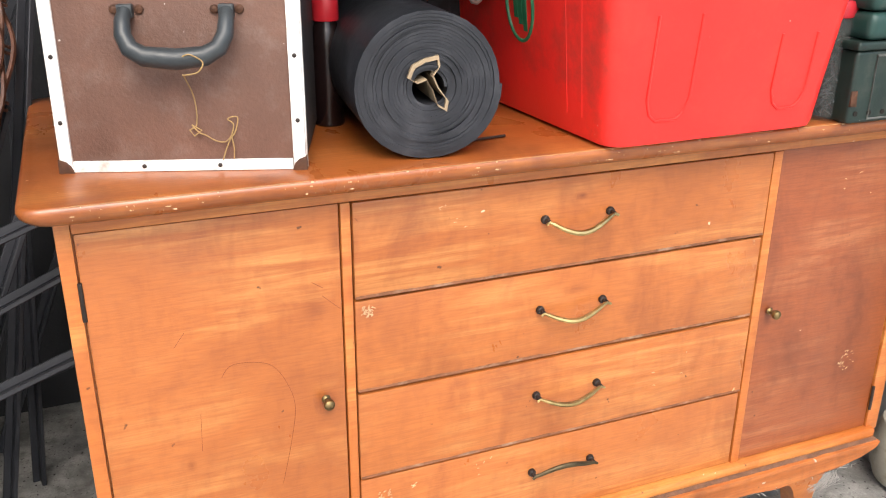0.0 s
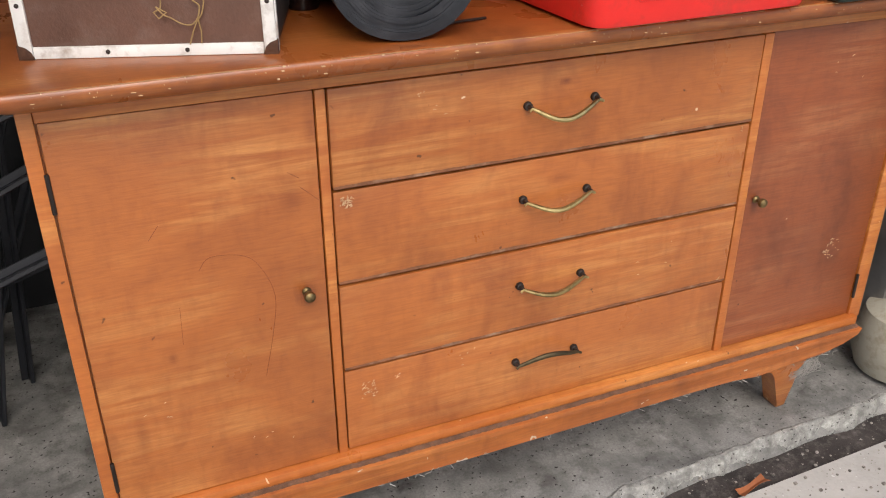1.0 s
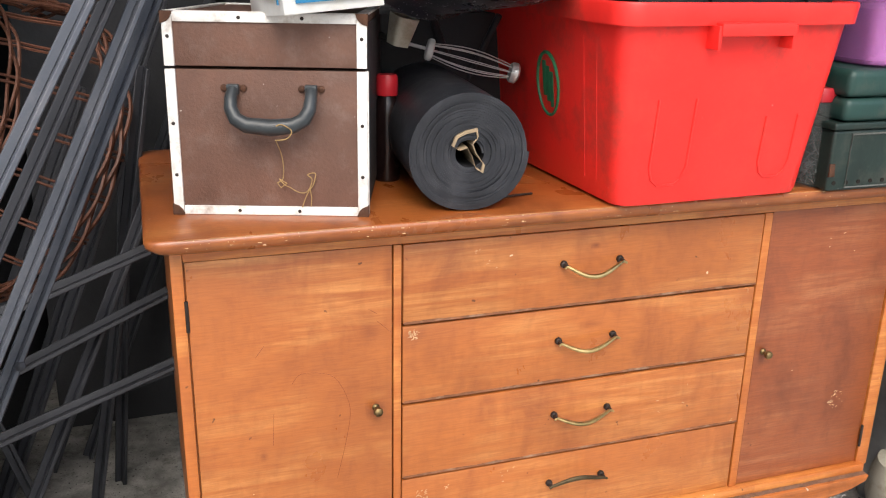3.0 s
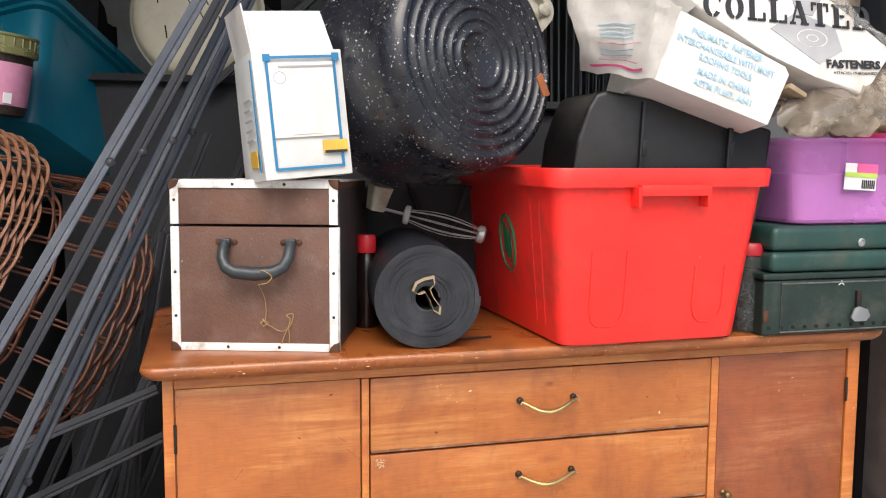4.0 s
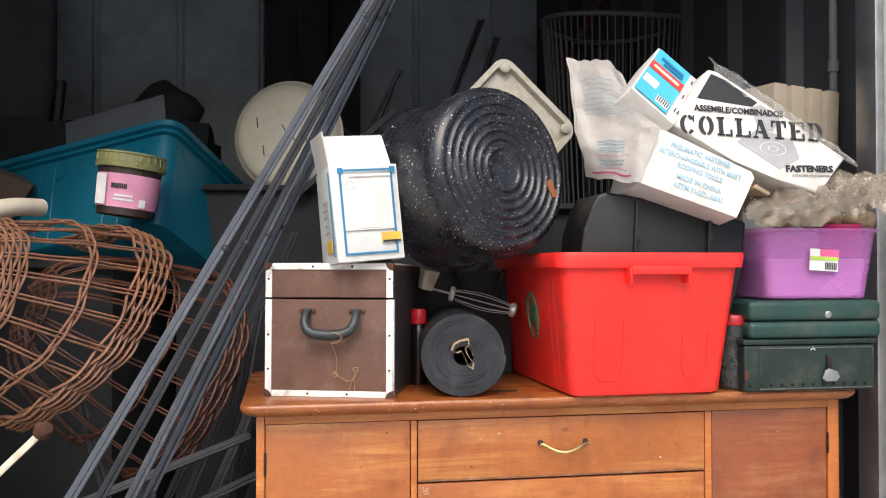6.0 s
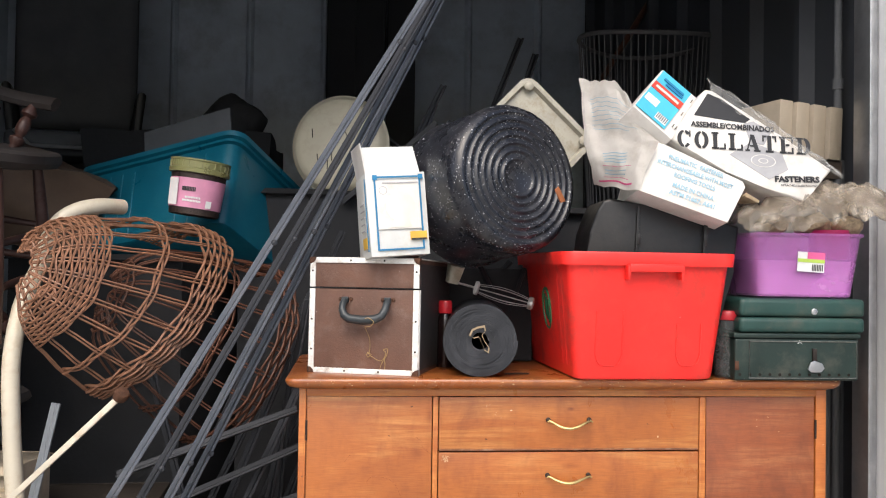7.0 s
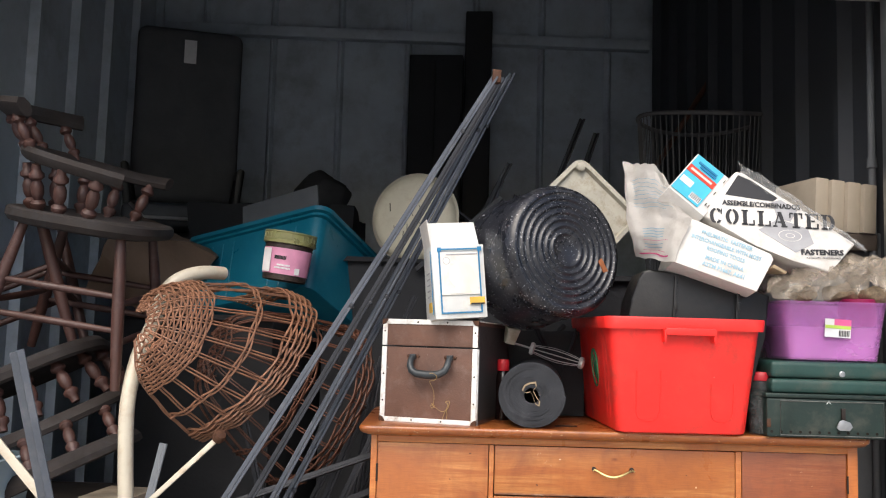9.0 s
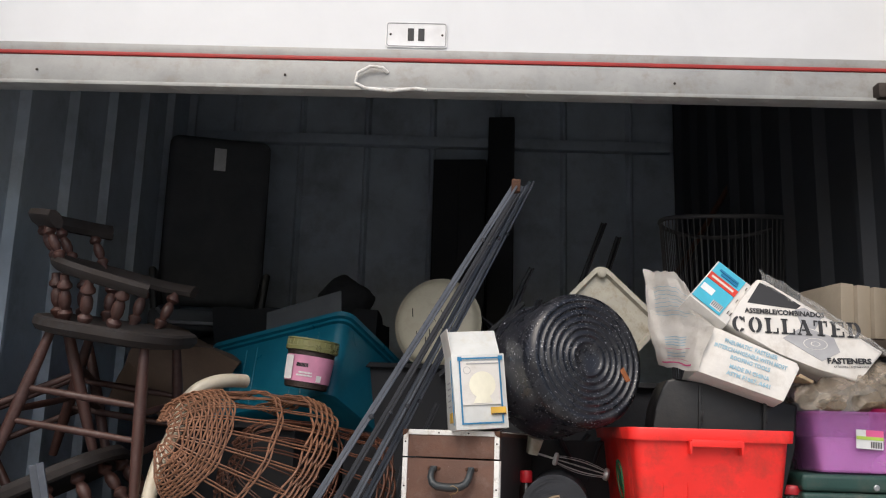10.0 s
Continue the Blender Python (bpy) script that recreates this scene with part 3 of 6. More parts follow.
for k in range(26):
    x = random.uniform(LEFT + 0.1, RIGHT - 0.1)
    part("cobweb", tube([(x, -0.025, DZ), (x + random.uniform(-0.02, 0.02), -0.025, DZ - random.uniform(0.003, 0.012))], 0.0005, 4), FLUFF, door)
sign = thing("number_sign", UNIT @ pose(0.004, FRONT + 0.0245, DZ + 0.183, 0, -0.35, 0), "small white sign with rounded corners and dark bars", "sign", own=True)
part("plate", moved(loft([rrect(0.176, 0.078, 0.008, 0), rrect(0.176, 0.078, 0.008, 0.003)]), pose(0, 0, 0, 90)), PAPER, sign)
rim = [Vector((x, -0.0035, z)) for x, z, _ in [(p[0], p[1], 0) for p in rrect(0.168, 0.070, 0.007, 0)]]
part("border", tube(rim, 0.0013, 6, True), INK_GREY, sign)
for x in (-0.016, 0.014):
    part("bar", plate(x - 0.009, x + 0.009, -0.019, 0.019, -0.003), INK_BLACK, sign)
for x in (-0.074, 0.074):
    part("screw", moved(lathe([(0.0035, 0), (0.0035, 0.001), (0.001, 0.002)], 10), pose(x, -0.003, 0, 90)), IRON, sign)

# Guide post and conduit beside the opening.
single("guide_channel", box(1.375, 1.398, FRONT - 0.02, FRONT + 0.05, 0, 2.6, 0.004), STEEL, "grey steel door guide channel", "door guide", UNIT, "structure")
single("conduit", merge(tube([(1.425, 0.32, 0.0), (1.425, 0.32, 2.6)], 0.011, 10), tube([(1.425, 0.32, 1.50), (1.425, 0.32, 1.53)], 0.015, 10)), DIM_GREY, "grey steel conduit on the side wall", "pipe", UNIT, "structure")

# ---- sideboard ----
sideboard = thing("sideboard", pose(0, 0, 0), "orange-varnished wooden sideboard with two doors and four drawers", "sideboard", own=True)
W0, W1 = -0.0175, 1.215
# Carcass: sides, back, bottom and rails.
part("side_panel", box(W0, W0 + 0.022, 0.006, 0.47, 0.17, 0.722, 0.002), WOOD, sideboard)
part("side_panel", box(W1 - 0.022, W1, 0.006, 0.47, 0.17, 0.722, 0.002), WOOD, sideboard)
part("back_panel", box(W0, W1, 0.471, 0.48, 0.15, 0.722), WOOD, sideboard)
part("bottom_board", box(W0, W1, 0.03, 0.47, 0.165, 0.18), WOOD, sideboard)
# Added near-black sheet that gives the gaps between the fronts their shade.
part("inner_shadow_board", box(W0 + 0.02, W1 - 0.02, 0.022, 0.03, 0.18, 0.715), DARK_GAP, sideboard, "near-black board put in for the shade inside the carcass")
part("stile", box(W0, -0.0015, -0.004, 0.02, 0.185, 0.722, 0.002), WOOD_EDGE, sideboard)
part("stile", box(0.2825, 0.2945, -0.004, 0.02, 0.19, 0.703, 0.002), WOOD_EDGE, sideboard)
part("stile", box(0.9055, 0.9205, -0.004, 0.02, 0.19, 0.703, 0.002), WOOD_EDGE, sideboard)
part("stile", box(1.1895, W1, -0.004, 0.02, 0.185, 0.722, 0.002), WOOD_EDGE, sideboard)
part("top_rail", box(-0.001, 1.189, -0.006, 0.02, 0.7045, 0.722, 0.002), WOOD_EDGE, sideboard)
# Overhanging top with a moulded underside edge and rounded corners.
tw, td = 1.281, 0.56
tm = pose(0.5935, 0.5 * td - 0.050, 0)
top_bm = loft([rrect(tw - 0.075, td - 0.075, 0.03, 0.7225), rrect(tw - 0.040, td - 0.040, 0.03, 0.7235), rrect(tw - 0.016, td - 0.016, 0.028, 0.7275), rrect(tw - 0.004, td - 0.004, 0.026, 0.734), rrect(tw, td, 0.024, 0.740), rrect(tw - 0.001, td - 0.001, 0.0235, 0.7445), rrect(tw - 0.005, td - 0.005, 0.022, 0.7475), rrect(tw - 0.011, td - 0.011, 0.021, 0.7485)])
part("top", moved(top_bm, tm), WOOD_TOP, sideboard, "worn, chipped varnished top", angle=60)


def board_front(x0, x1, z0, z1, y=-0.004):
    return box(x0, x1, y, 0.018, z0, z1, 0.0025)


left_door = part("door", board_front(0.0005, 0.2805, 0.194, 0.7035), DOOR_WOOD, sideboard)
right_door = part("door", board_front(0.9225, 1.1875, 0.194, 0.7035, -0.001), WOOD_RED, sideboard, "darker red-brown veneered door")
for z0, z1, dy in ((0.5812, 0.7025, -0.005), (0.4532, 0.5772, -0.003), (0.3252, 0.4492, -0.004), (0.194, 0.3212, -0.002)):
    dr = part("drawer_front", board_front(0.2965, 0.9035, z0, z1, dy), WOOD, sideboard)
    zc = z0 + (z1 - z0) * 0.575 + (0.003 if z0 < 0.2 else 0)
    yo = dy
    flip = 1 if z0 < 0.2 else -1
    xa, xb = 0.547, 0.642
    sag = {0: 0.0165, 1: 0.0135, 2: 0.0115, 3: -0.014}[round((0.70 - z1) / 0.127)]
    bail = [(xa - 0.004, yo - 0.014, zc - 0.003)]
    for k in range(17):
        f = k / 16
        skew = math.sin(math.pi * f ** 0.9) ** 1.25
        bail.append((xa + (xb - xa) * f, yo - 0.013 - 0.010 * math.sin(math.pi * f), zc - sag * skew))
    bail.append((xb + 0.006, yo - 0.014, zc - 0.003))
    hd = part("handle", tube(bail, [0.0018] + [0.0024 + 0.0013 * math.sin(math.pi * k / 16) for k in range(17)] + [0.0018], 8), BRASS if flip < 0 else OLD_BRASS, dr, "drooping brass bail handle" if flip < 0 else "dull brass bail handle turned upward")
    for x in (xa, xb):
        part("rosette", moved(lathe([(0.0005, 0.0145), (0.0028, 0.014), (0.0034, 0.009), (0.0030, 0.006), (0.0052, 0.005), (0.0060, 0.002), (0.0056, 0)], 14), pose(x, yo, zc, 90)), IRON, dr)
    if flip < 0:
        lip = bmesh.new()
        row0 = None
        for k in range(121):
            x = 0.2975 + 0.605 * k / 120
            hh_ = 0.0026 + 0.0016 * noise.noise(Vector((x * 22, z0 * 50, 0))) + 0.0008 * noise.noise(Vector((x * 110, z0 * 50, 3)))
            row = [lip.verts.new(p) for p in ((x, dy + 0.004, z0 - 0.0004), (x, dy - 0.0007, z0 + 0.0003), (x, dy - 0.0009, z0 + 0.0012), (x, dy - 0.0002, z0 + 0.0014 + hh_))]
            if row0:
                for p, q, r_, t_ in zip(row0, row, row[1:], row0[1:]):
                    lip.faces.new((p, q, r_, t_))
            row0 = row
        part("worn_lip", lip, WOOD_LIP, dr, "varnish worn pale along the lower edge")
for d, x, z in ((left_door, 0.2555, 0.4545), (right_door, 0.938, 0.4545)):
    yo = -0.004
    part("knob", moved(lathe([(0.007, 0), (0.0065, 0.002), (0.0038, 0.004), (0.0036, 0.009), (0.0075, 0.013), (0.0085, 0.017), (0.0075, 0.021), (0.004, 0.0235), (0.0005, 0.024)], 18), pose(x, yo, z, 90) @ Matrix.Scale(0.85, 4)), KNOB_BRASS, d, "small round tarnished brass knob")
for d, x, zs in ((left_door, -0.0005, (0.628, 0.25)), (right_door, 1.1885, (0.628, 0.25))):
    for z in zs:
        part("hinge", tube([(x, -0.005, z - 0.022), (x, -0.0045, z + 0.022)], 0.0025, 8), IRON, d)
# Plinth: stepped rail, with tapered corner legs running into it.
part("plinth_ledge", box(W0 - 0.004, W1 - 0.014, -0.014, 0.03, 0.1765, 0.193, 0.003), WOOD_EDGE, sideboard)
dust_bm = bmesh.new()
prev = None
for k in range(421):
    x = W0 - 0.006 + (W1 - W0 - 0.008) * k / 420
    wob = 0.0035 * noise.noise(Vector((x * 40, 0, 2))) + 0.002 * noise.noise(Vector((x * 140, 3, 0)))
    row = [dust_bm.verts.new(p) for p in ((x, -0.0215 + wob * 0.5, 0.1745), (x, -0.0205 + wob * 0.5, 0.1761), (x, -0.0141, 0.1782 + wob * 0.3))]
    if prev:
        for a, b, c, d in zip(prev, row, row[1:], prev[1:]):
            dust_bm.faces.new((a, b, c, d))
    prev = row
tagged(part("dust_strip", dust_bm, DUST, sideboard, "grey dust lying along the plinth step"), kind="stuff")
plinth = [(W0 - 0.006, 0.175), (W1 - 0.010, 0.175), (W1 - 0.018, 0.163), (1.165, 0.153), (1.125, 0.143), (0.985, 0.136), (0.94, 0.141), (0.88, 0.142), (0.30, 0.138), (0.24, 0.138), (0.195, 0.134), (0.055, 0.141), (0.01, 0.153), (W0 + 0.004, 0.163)]
part("plinth_rail", prism(plinth, -0.027, 0.004, 0.003), WOOD_PLINTH, sideboard, "chipped plinth rail with a dusty edge")
for x, side_ in ((1.03, 1), (0.168, -1)):
    for y in (-0.024, 0.40):
        rake = 0.050 if y < 0 else 0.0
        leg = [(x - side_ * 0.060, 0.156), (x + side_ * 0.085, 0.156), (x + side_ * 0.060, 0.138), (x + side_ * 0.058, 0.118), (x + side_ * 0.090, 0.0), (x + side_ * 0.070, 0.0), (x + side_ * 0.014, 0.108), (x - side_ * 0.002, 0.128), (x - side_ * 0.034, 0.141)]
        leg_bm = prism(leg if side_ > 0 else leg[::-1], y, y + 0.034, 0.003)
        for v in leg_bm.verts:
            v.co.y += rake * max(0.0, 0.14 - v.co.z) / 0.14
        part("leg", leg_bm, WOOD_EDGE, sideboard, "tapered leg splayed outward")
# Chips along the front edge of the top, and scratches on the fronts.
chip_bm = bmesh.new()
rng = random.Random(21)
EDGE_LEVELS = ((-0.0486, 0.7462), (-0.0499, 0.742), (-0.0493, 0.7375), (-0.0478, 0.7335))
for k in range(150):
    x = rng.uniform(-0.03, 1.22)
    if noise.noise(Vector((x * 7, 5, 0))) < -0.05 and rng.random() < 0.8:
        continue
    l_ = 0.0004 + 0.0030 * rng.random() ** 3
    h_ = 0.0004 + 0.0006 * rng.random()
    yy, zz = rng.choice(EDGE_LEVELS)
    chip = [(x - l_, zz), (x - l_ * 0.3, zz + h_), (x + l_ * rng.uniform(0.4, 1), zz + h_ * 0.4), (x + l_ * 0.6, zz - h_), (x - l_ * 0.5, zz - h_ * 0.8)]
    merge(chip_bm, prism(chip[::-1], yy - 0.0004, yy + 0.0012))
worn = bmesh.new()
for k in range(620):
    x = -0.028 + 1.24 * k / 620
    if noise.noise(Vector((x * 13, 2, 6))) > -0.12:
        dz = 0.0005 * noise.noise(Vector((x * 60, 1, 0)))
        tube([(x, -0.0480, 0.7471 + dz), (x + 0.0021, -0.0480, 0.7471 + dz)], 0.0006 + 0.0004 * noise.noise(Vector((x * 90, 5, 0))), 4, bm=worn)
tagged(part("worn_edge", worn, material("rubbed_edge", (0.42, 0.22, 0.10), 0.6, 0, 0.4, 60), sideboard, "varnish rubbed pale along the top's front edge"), kind="stuff")
tagged(part("edge_chip", chip_bm, PALE_WOOD, sideboard, "pale chips along the worn front edge"), kind="stuff")
scr = bmesh.new()
for cx, cz, n_, sp in ((0.326, 0.287, 30, 0.012), (0.310, 0.5625, 40, 0.007), (1.11, 0.337, 24, 0.018), (0.468, 0.300, 5, 0.013), (0.366, 0.299, 4, 0.006), (0.408, 0.680, 4, 0.005), (0.06, 0.33, 4, 0.02), (0.43, 0.66, 3, 0.008), (0.75, 0.40, 4, 0.05), (0.20, 0.25, 4, 0.03), (1.07, 0.62, 4, 0.04), (0.89, 0.57, 3, 0.006), (0.885, 0.33, 3, 0.006)):
    for k in range(n_):
        x, z = cx + rng.uniform(-sp, sp), cz + rng.uniform(-sp, sp)
        d = rng.uniform(0.001, 0.005)
        a = rng.uniform(-0.5, 1.2)
        yy = -0.0052
        tube([(x, yy, z), (x + d * 0.5 * math.cos(a), yy, z + d * 0.5 * math.sin(a) + 0.001), (x + d * math.cos(a), yy, z + d * math.sin(a))], 0.0004, 4, bm=scr)
dark_scr = bmesh.new()
for line in (((0.134, 0.510), (0.148, 0.524), (0.185, 0.5185), (0.204, 0.498), (0.217, 0.457), (0.210, 0.406), (0.196, 0.347)), ((0.098, 0.574), (0.085, 0.557)), ((0.1065, 0.467), (0.104, 0.417)), ((0.257, 0.593), (0.279, 0.572)), ((0.245, 0.612), (0.258, 0.603))):
    tube(curve([(x, -0.0042, z) for x, z in line], 5), 0.0003, 4, bm=dark_scr)
tagged(part("dark_scratch", dark_scr, material("scratch_brown", (0.17, 0.045, 0.014), 0.6, bump=0), left_door, "fine dark scratches and an arc-shaped mark"), kind="stuff")
tagged(part("scratch", scr, PALE_WOOD, sideboard, "pale scratches in the varnish"), kind="stuff")
# Dust and cobweb hanging from the plinth's lower edge.
web = bmesh.new()
rng = random.Random(8)
for k in range(420):
    x = rng.uniform(0.02, 1.16)
    thick = max(0.0, noise.noise(Vector((x * 9, 0, 0))) + 0.25)
    if rng.random() > 0.25 + thick:
        continue
    z = 0.142 if 0.24 < x < 0.94 else 0.141
    y = rng.uniform(-0.027, -0.004)
    ln = rng.uniform(0.002, 0.006 + 0.018 * thick)
    tube([(x, y, z), (x + rng.uniform(-0.006, 0.006), y + rng.uniform(-0.004, 0.004), z - ln * 0.6), (x + rng.uniform(-0.014, 0.014), y + rng.uniform(-0.006, 0.006), z - ln)], 0.0006, 3, bm=web)
for k in range(70):
    x, z = 1.095 + 0.035 * rng.random(), 0.132 - 0.01 * rng.random()
    tube([(x, -0.015, z), (x + rng.uniform(-0.02, 0.01), -0.015 + rng.uniform(-0.008, 0.008), z - rng.uniform(0.004, 0.02)), (x + rng.uniform(-0.035, 0.0), -0.012, z - rng.uniform(0.01, 0.035))], 0.0004, 3, bm=web)
tagged(part("dust_fringe", web, FLUFF, sideboard, "grey fluff clinging under the plinth"), kind="stuff")

# ---- brown case with white metal edges ----
case_m = frame_of((-0.009, 0.062, 0.749), (0.256, -0.064, 0), (0, 0.02, 1))
CW, CD, CH, LZ = 0.266, 0.34, 0.270, 0.199
case = thing("carry_case", case_m, "brown case with white riveted edging and grey handle, closed", "case")
part("body", box(0.002, CW - 0.002, 0.002, CD, 0.001, LZ - 0.002, 0.002), [CASE_BROWN], case)
lid = part("lid", box(0.002, CW - 0.002, 0.002, CD, LZ + 0.002, CH - 0.001, 0.002), CASE_BROWN, case)
part("side_cover", box(CW - 0.0018, CW + 0.0002, 0.016, CD, 0.012, CH - 0.012), CASE_SIDE, case, "dark scuffed side covering")
e = 0.0135
for nm, b in (("edge_strip", box(0.0, e, -0.0012, 0.004, 0.0, LZ - 0.002, 0.0008)), ("edge_strip", box(CW - e, CW, -0.0012, 0.004, 0.0, LZ - 0.002, 0.0008)), ("edge_strip", box(e + 0.0005, CW - e - 0.0005, -0.0011, 0.004, 0.0, e * 0.9, 0.0008)),
              ("edge_strip", box(CW - 0.003, CW + 0.0016, 0.0045, 0.014, 0.0, LZ - 0.002, 0.0006))):
    part(nm, b, WHITE_TRIM, case, "white metal edging")
for b in (box(0.0, e, -0.0012, 0.004, LZ + 0.002, CH, 0.0008), box(CW - e, CW, -0.0012, 0.004, LZ + 0.002, CH, 0.0008), box(e + 0.0005, CW - e - 0.0005, -0.0011, 0.004, CH - e * 0.9, CH, 0.0008),
          box(0.0, e, 0.0045, CD, CH - 0.002, CH + 0.0014, 0.0006), box(CW - e, CW, 0.0045, CD, CH - 0.002, CH + 0.0014, 0.0006), box(e, CW - e, 0.0045, e, CH - 0.002, CH + 0.0013, 0.0006), box(e, CW - e, CD - e, CD + 0.001, CH - 0.002, CH + 0.0013, 0.0006)):
    part("edge_strip", b, WHITE_TRIM, lid, "white metal edging")
for x in (0.0, CW):
    for z, p in ((0.0, case), (CH, lid)):
        sx, sz = (1 if x == 0 else -1), (1 if z == 0 else -1)
        tri = [(x - sx * 0.0015, z - sz * 0.0012), (x + sx * 0.015, z - sz * 0.0012), (x + sx * 0.012, z + sz * 0.007), (x + sx * 0.007, z + sz * 0.012), (x - sx * 0.0015, z + sz * 0.015)]
        part("corner_cap", prism(tri if sx * sz > 0 else tri[::-1], -0.0032, 0.012, 0.001), RUST, p, "rusty metal corner cap")
riv = lambda x, z: moved(lathe([(0.0026, 0), (0.0023, 0.001), (0.0008, 0.0017)], 8), pose(x, -0.0012, z, 90))
for x in (0.09, 0.172):
    part("rivet", riv(x, e * 0.45), IRON, case)
    part("rivet", riv(x + 0.01, CH - e * 0.45), IRON, lid)
for x in (e * 0.5, CW - e * 0.5):
    for z in (0.055, 0.125):
        part("rivet", riv(x, z), IRON, case)
    part("rivet", riv(x, LZ + 0.04), IRON, lid)
hpts = [(x + 0.005, y, z + 0.007) for x, y, z in [(0.084, -0.006, 0.165), (0.083, -0.016, 0.156), (0.084, -0.024, 0.143), (0.090, -0.027, 0.130), (0.104, -0.029, 0.122), (0.137, -0.030, 0.119), (0.166, -0.029, 0.122), (0.180, -0.027, 0.130), (0.187, -0.024, 0.143), (0.188, -0.016, 0.156), (0.187, -0.006, 0.165)]]
part("handle", tube(hpts, [0.0072, 0.0082, 0.0088, 0.0096, 0.0105, 0.0112, 0.0105, 0.0096, 0.0088, 0.0082, 0.0072], 12), HANDLE_GREY, case, "grey-green moulded plastic handle")
for x in (0.089, 0.192):
    br = part("handle_bracket", box(x - 0.008, x + 0.008, -0.009, 0.001, 0.165, 0.179, 0.002), HANDLE_GREY, case)
    for dx in (-0.013, 0.013):
        part("rivet", moved(lathe([(0.005, 0), (0.0042, 0.002), (0.0015, 0.003)], 10), pose(x + dx, 0.001, 0.173, 90)), RUST, br)
spts = [(0.150, -0.040, 0.130), (0.158, -0.041, 0.132), (0.170, -0.040, 0.124), (0.164, -0.041, 0.114), (0.150, -0.040, 0.111), (0.148, -0.030, 0.108), (0.150, -0.004, 0.085), (0.152, -0.003, 0.065), (0.150, -0.003, 0.050), (0.146, -0.004, 0.052), (0.153, -0.005, 0.044), (0.160, -0.003, 0.040), (0.170, -0.003, 0.034), (0.180, -0.004, 0.033), (0.187, -0.003, 0.040), (0.190, -0.003, 0.052), (0.184, -0.003, 0.058), (0.195, -0.004, 0.060), (0.192, -0.003, 0.045), (0.186, -0.003, 0.036), (0.181, -0.003, 0.026), (0.176, -0.003, 0.012)]
part("string", tube(curve(spts), 0.0008, 5), STRING, case, "loose gold string tied round the handle")
part("string", tube([(0.150, -0.003, 0.050), (0.143, -0.004, 0.046), (0.148, -0.005, 0.040), (0.156, -0.004, 0.046), (0.147, -0.004, 0.051)], 0.001, 5), STRING, case)
part("string", tube([(0.187, -0.003, 0.040), (0.189, -0.003, 0.025), (0.188, -0.003, 0.013)], 0.0008, 5), STRING, case)

# ---- light-bulb carton standing on the case ----
lamp_m = frame_of((0.137, -0.030, 1.0160), (0.134, 0.026, 0.010), (-0.085, 0.060, 1))
LW, LD, LH = 0.136, 0.12, 0.188
lbox = thing("light_fixture_carton", lamp_m, "silver and white light fixture carton, opened and dented", "carton", own=True)
part("carton_body", crumple(box(0, LW, 0, LD, 0, LH, 0.002), 0.003, 14), SILVER_CARD, lbox)
flap = moved(box(0, LW - 0.01, 0, 0.002, 0, 0.084), pose(0.0, 0.002, LH - 0.003, -32, 0, 0))
part("flap", crumple(flap, 0.002, 20), SILVER_CARD, lbox, "raised top flap")
part("flap", crumple(moved(box(0, 0.002, 0, LD - 0.02, 0, 0.075), pose(0.0, 0.005, LH - 0.004, 0, -8, 0)), 0.003, 18), CARTON_WHITE, lbox, "raised side flap")
for x0, x1, z0, z1 in ((0.016, LW - 0.012, 0.176, 0.180), (0.016, LW - 0.012, 0.012, 0.016), (0.016, 0.020, 0.016, 0.176), (LW - 0.016, LW - 0.012, 0.016, 0.176)):
    part("blue_border", plate(x0, x1, z0, z1, -0.0035), INK_BLUE, lbox)
for x in (0.013, LW - 0.017):
    part("blue_corner", plate(x, x + 0.011, 0.172, 0.183, -0.0045), INK_BLUE, lbox)
part("white_panel", plate(0.0205, LW - 0.0165, 0.060, 0.170, -0.003), CARTON_WHITE, lbox)
part("globe_picture", moved(lathe([(0.034, 0), (0.034, 0.001)], 28), pose(0.074, -0.0042, 0.110, 90)), INK_CREAM, lbox)
part("lamp_picture", prism([(0.048, 0.064), (0.098, 0.064), (0.092, 0.080), (0.056, 0.080)], -0.0056, -0.0045), INK_CREAM, lbox)
part("gold_label", plate(0.092, 0.131, 0.034, 0.053, -0.004), INK_GOLD, lbox)
part("label_bar", plate(0.094, 0.129, 0.0335, 0.0375, -0.0055), INK_BLACK, lbox)
part("round_mark", moved(tube([(0.009 * math.cos(a * 0.3), 0.009 * math.sin(a * 0.3), 0) for a in range(21)], 0.0008, 5, True), pose(0.036, -0.004, 0.148, 90)), INK_GREY, lbox)
part("text_bar", plate(0.035, 0.118, 0.163, 0.1655, -0.0045), INK_GREY, lbox)
part("side_label", box(-0.0035, -0.002, 0.02, 0.06, 0.02, 0.045), INK_GOLD, lbox)
part("side_border", box(-0.0035, -0.002, 0.006, 0.010, 0.012, 0.176), INK_BLUE, lbox)
for z in (0.06, 0.075, 0.09, 0.105, 0.12):
    part("text_bar", box(-0.0035, -0.002, 0.03, 0.07, z, z + 0.003), INK_GREY, lbox)

